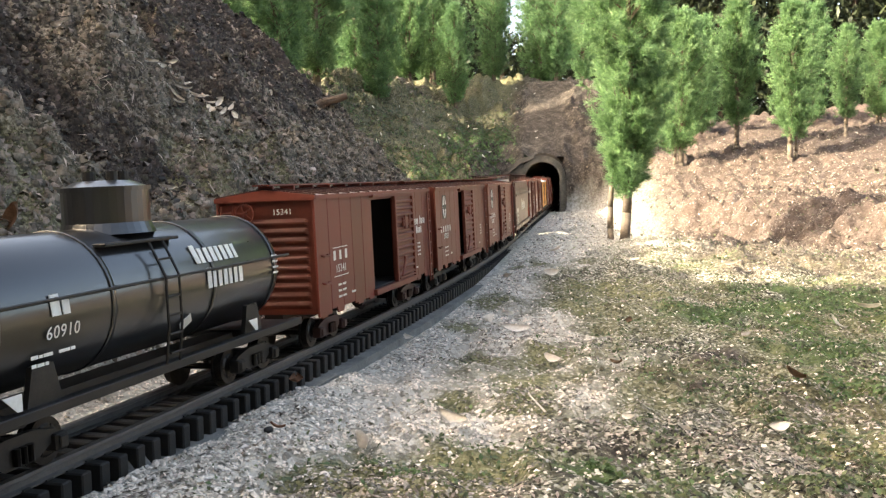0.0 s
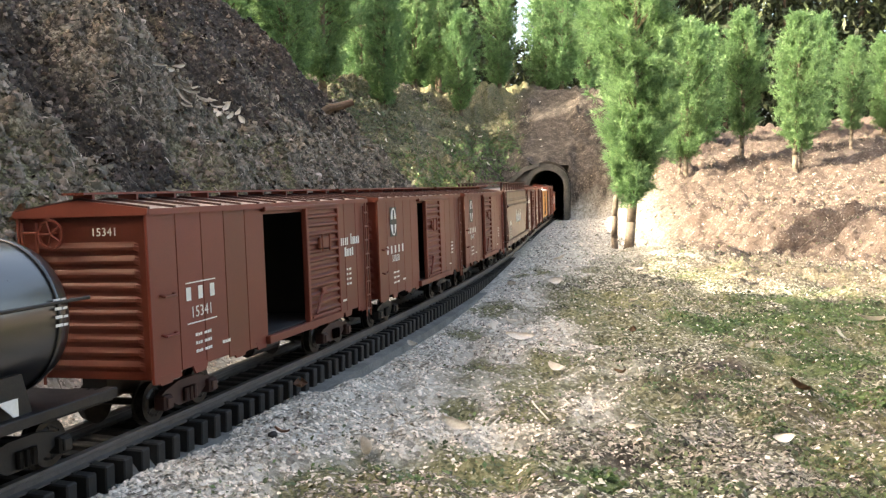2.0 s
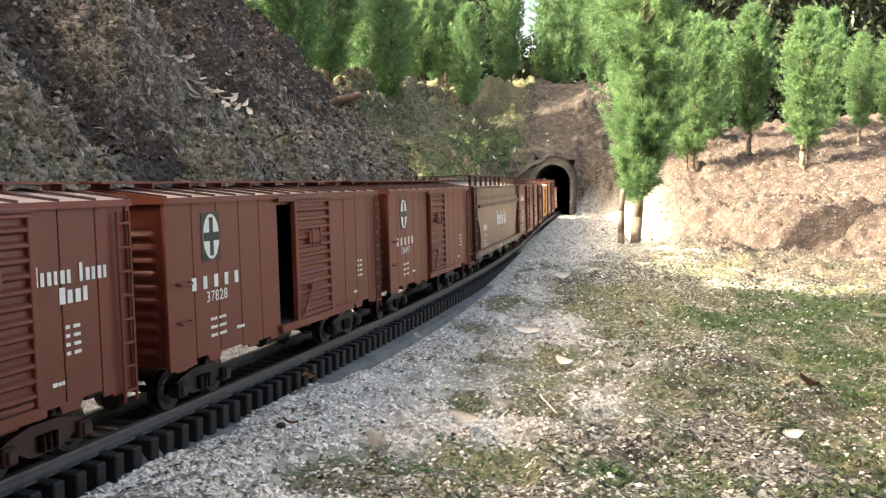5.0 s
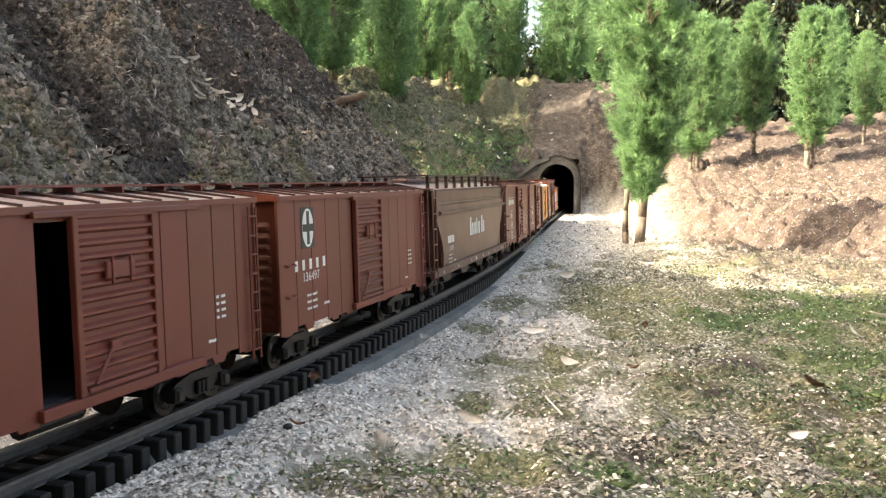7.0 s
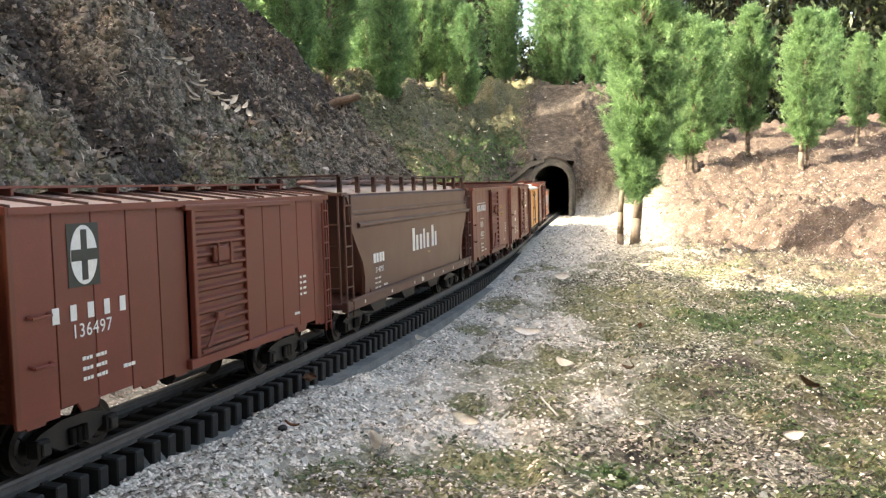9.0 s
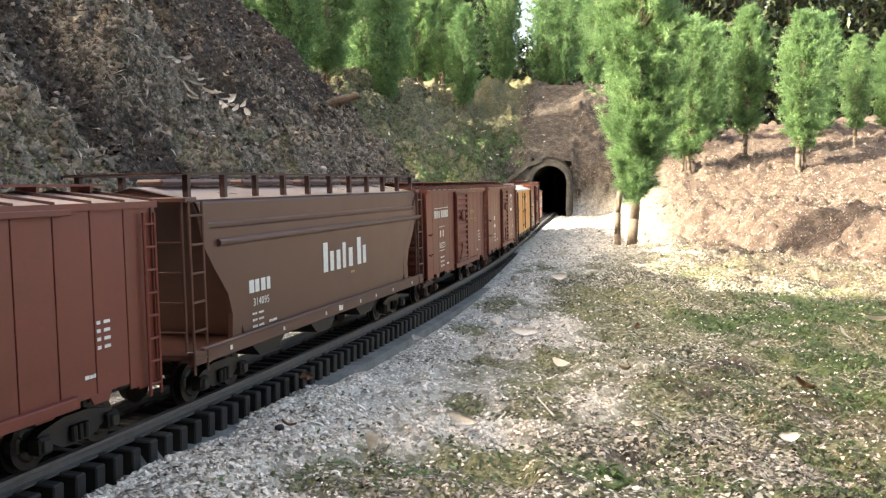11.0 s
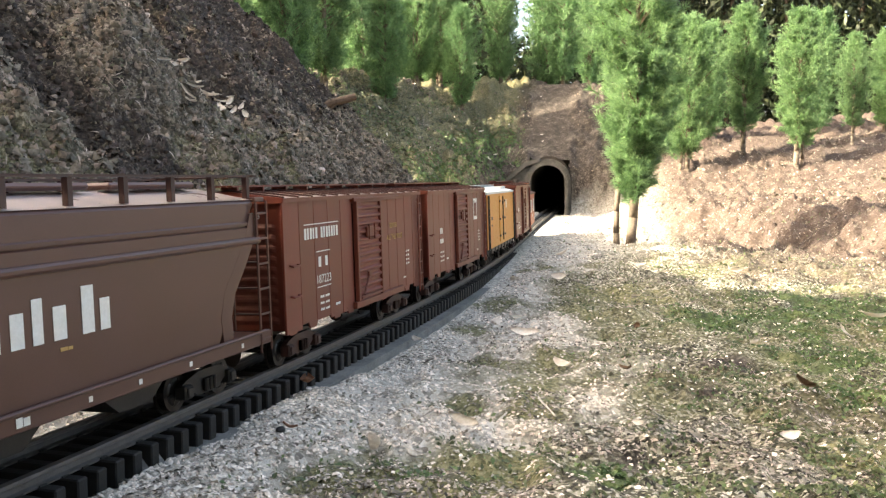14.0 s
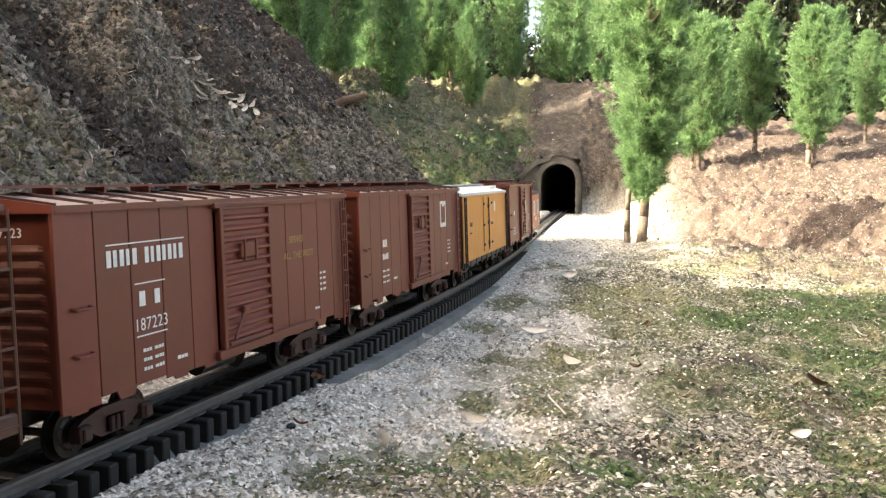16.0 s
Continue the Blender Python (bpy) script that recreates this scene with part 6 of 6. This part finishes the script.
def build_leaves():
    pale = [leaf_mesh("dry_leaf", 0.027, 0.011, 0.14, 0.16, DEAD_LEAF, 1), leaf_mesh("dry_leaf", 0.029, 0.010, 0.20, 0.12, DEAD_LEAF, 2), leaf_mesh("dry_leaf", 0.022, 0.013, 0.10, 0.15, DEAD_LEAF, 3)]
    brown = [leaf_mesh("dry_leaf", 0.026, 0.014, 0.25, 0.14, BROWN_LEAF, 4), leaf_mesh("dry_leaf", 0.030, 0.012, 0.4, 0.2, BROWN_LEAF, 5)]

    def lay(me, x, y, turn, k, label, tip=0.0, lean=0.0, level=False):
        z, e = height(x, y), 0.012
        up = Vector(((height(x - e, y) - height(x + e, y)) / (2 * e), (height(x, y - e) - height(x, y + e)) / (2 * e), 1.0)).normalized()
        if level:
            up = (up + Vector((0.3, -0.2, 1.6))).normalized()
        ob = new("dry_leaf", me)
        ob.matrix_basis = Matrix.Translation(Vector((x, y, z + 0.0065)) + up * 0.0045 * k) @ up.to_track_quat("Z", "Y").to_matrix().to_4x4() @ pose(0, 0, 0, tip, lean, turn) @ Matrix.Scale(k, 4)
        tagged(ob, label, "leaf", "fallen leaves")

    cream, rust = "curled cream dry leaf lying on gravel and moss", "rust brown dry leaf lying on the ground"
    for x, y, turn, k, i in ((-0.042, 0.701, -35, 0.85, 0), (0.027, 0.735, -28, 1.05, 1), (0.148, 1.022, -25, 1.05, 0), (0.123, 1.219, -8, 1.25, 1), (0.205, 0.706, -25, 0.75, 2),
                             (0.237, 1.732, 0, 1.3, 2), (0.156, 1.699, 10, 1.2, 2), (0.083, 1.226, 20, 1.2, 0), (0.118, 1.326, 170, 1.2, 1), (0.638, 1.308, 0, 1.6, 2), (0.599, 1.782, 40, 1.2, 0),
                             (0.391, 1.102, 15, 0.9, 1), (0.169, 0.722, 60, 0.6, 0), (0.28, 0.702, 20, 0.7, 2), (0.56, 1.232, 80, 1.0, 0), (-0.018, 1.136, 30, 0.8, 0), (0.35, 1.55, 150, 1.0, 2),
                             (0.45, 2.0, 30, 1.2, 0), (0.3, 2.1, 100, 1.2, 1)):
        lay(pale[i], x, y, turn, k * 1.1, cream, 16 if abs(turn) < 90 else -16)
    for x, y, turn, k, i in ((-0.115, 0.837, 10, 0.95, 0), (0.352, 0.849, -40, 0.75, 1), (0.273, 1.215, 60, 0.7, 0), (0.46, 1.06, 140, 0.6, 0), (0.20, 0.93, 30, 0.5, 1), (-0.112, 0.705, 80, 0.4, 1),
                             (0.66, 1.05, 10, 0.6, 0), (0.42, 0.78, 100, 0.6, 1)):
        lay(brown[i], x, y, turn, k, rust)
    rng = random.Random(8)
    for i in range(46):
        t = rng.random()
        x, y = -0.402 + 0.012 * t + rng.gauss(0, 0.012), 1.46 + 0.31 * t + rng.gauss(0, 0.02)
        lay(pale[i % 3], x, y, rng.uniform(0, 360), rng.uniform(0.7, 1.25), "pale dry leaf in a heap caught on the earth bank", rng.uniform(-30, 30), rng.uniform(-30, 30), True)
    for x, y, k, i in ((-0.336, 1.677, 1.1, 1), (-0.33, 1.72, 1.0, 0), (-0.424, 1.539, 1.2, 1), (-0.452, 1.475, 0.8, 2), (-0.36, 1.30, 0.9, 0), (-0.52, 1.35, 0.9, 2), (-0.27, 1.87, 0.9, 1), (-0.33, 1.98, 0.9, 2)):
        lay(pale[i], x, y, rng.uniform(-60, 60), k, "pale dry leaf stuck on the earth bank", 5, 5)
    lay(brown[1], -0.399, 0.905, 20, 1.3, "upright rust red dead leaf on the earth bank", 0, -75)
    for i in range(60):
        x, y = rng.uniform(-0.40, 0.66), rng.uniform(4.2, 5.6)
        s, q = side_of(np.array([x]), np.array([y]))
        if abs(q[0]) > 0.14 or s[0] > PORTAL + 0.2:
            lay(pale[i % 3], x, y, rng.uniform(0, 360), rng.uniform(0.5, 1.05), "pale dry leaf on the slope above the tunnel", rng.uniform(-20, 20), rng.uniform(0, 30))
    # litter under and behind the train
    for i in range(30):
        s0 = rng.uniform(-0.1, 1.3)
        p = track(s0, -rng.uniform(0.085, 0.15))
        lay(pale[i % 3], p.x, p.y, rng.uniform(0, 360), rng.uniform(0.6, 1.0), "cream dry leaf on gravel behind the track", rng.uniform(-20, 20), rng.uniform(-20, 20))


def stone_thing(x, y, r, label, seed, material, sink=0.4):
    bm = bmesh.new()
    bmesh.ops.create_icosphere(bm, subdivisions=2, radius=1)
    for v in bm.verts:
        k = 1 + 0.3 * noise.noise(v.co * 1.5 + Vector((seed * 3.1, 0, 0)))
        v.co = Vector((v.co.x * r * 1.25, v.co.y * r, v.co.z * r * 0.75)) * k
    ob = part("stone", bm, material, smooth=True, at=pose(x, y, height(x, y) + r * (0.5 - sink), 0, 0, seed * 47))
    tagged(ob, label, "stone", "loose stones")


def build_odds():
    for i, (x, y, r) in enumerate(((-0.206, 1.699, 0.010), (-0.327, 1.652, 0.008), (-0.46, 1.50, 0.007), (-0.39, 1.22, 0.006), (-0.30, 2.03, 0.006), (-0.50, 1.75, 0.008), (-0.26, 1.72, 0.006))):
        stone_thing(x, y, r * 0.75, "pale rounded stone lodged in the earth bank", i, LITTER, 0.1)
    stone_thing(-0.212, 0.640, 0.020, "flat grey stone pressed against the roadbed", 11, SLAB_MAT, 0.25)
    stone_thing(-0.12, 0.715, 0.0038, "dark pebble on the gravel", 13, BLACK_METAL, 0.0)
    for i, (x, y) in enumerate(((0.62, 2.75), (0.85, 2.55), (0.71, 2.62), (1.3, 3.3))):
        stone_thing(x, y, 0.008 + 0.004 * (i > 0), "small brown stone on the bare ground", 20 + i, CLOD, 0.2)
    # stub of a cut branch on the crest of the bank
    bm = bmesh.new()
    pts = [Vector((-0.05, 0, -0.02)), Vector((-0.012, 0, 0.004)), Vector((0.022, 0.0, 0.012)), Vector((0.046, 0, 0.020))]
    tapered(bm, pts, 0.011, 0.0085, 10)
    rod(bm, (-0.012, 0, 0.0), (-0.020, 0.0, -0.035), 0.008, 8, 0.005)
    x, y = -0.236, 2.27
    ob = part("branch_stub", bm, BARK_DARK, smooth=False, at=pose(x, y, height(x, y) + 0.016, 0, 0, 12))
    tagged(ob, "sawn stub of a dark branch sticking out of the bank", "branch")
    # forked dry twig on the moss
    bm = bmesh.new()
    a, b, c, d = (0.058, 0.800), (0.098, 0.900), (0.101, 0.880), (0.106, 0.775)
    z = [height(*p) + 0.005 for p in (a, b, c, d)]
    m1 = Vector(((a[0] + b[0]) / 2 + 0.006, (a[1] + b[1]) / 2, (z[0] + z[1]) / 2 + 0.004))
    sweep(bm, [Vector((*a, z[0])), m1, Vector((*b, z[1]))], 0.0011, 6)
    m2 = Vector(((c[0] + d[0]) / 2 - 0.004, (c[1] + d[1]) / 2, (z[2] + z[3]) / 2 + 0.003))
    sweep(bm, [Vector((*c, z[2])), m2, Vector((*d, z[3]))], 0.0009, 6)
    tagged(part("twig", bm, DEAD_LEAF), "thin forked straw-coloured twig lying on moss", "twig")
    # fallen log behind the sunny pine
    bm = bmesh.new()
    tapered(bm, [Vector((-0.11, 0, 0)), Vector((0, 0, 0.008)), Vector((0.12, 0, 0))], 0.035, 0.030, 12)
    x, y = 1.05, 4.45
    tagged(part("log", bm, BARK_DARK, smooth=True, at=pose(x, y, height(x, y) + 0.02, 0, 0, 15)), "short dark log lying at the foot of a pine", "log")


build_ground()
build_track()
build_tunnel()
cars = build_train()
build_trees()
build_woods()
build_odds()
build_leaves()
build_litter()
motions()
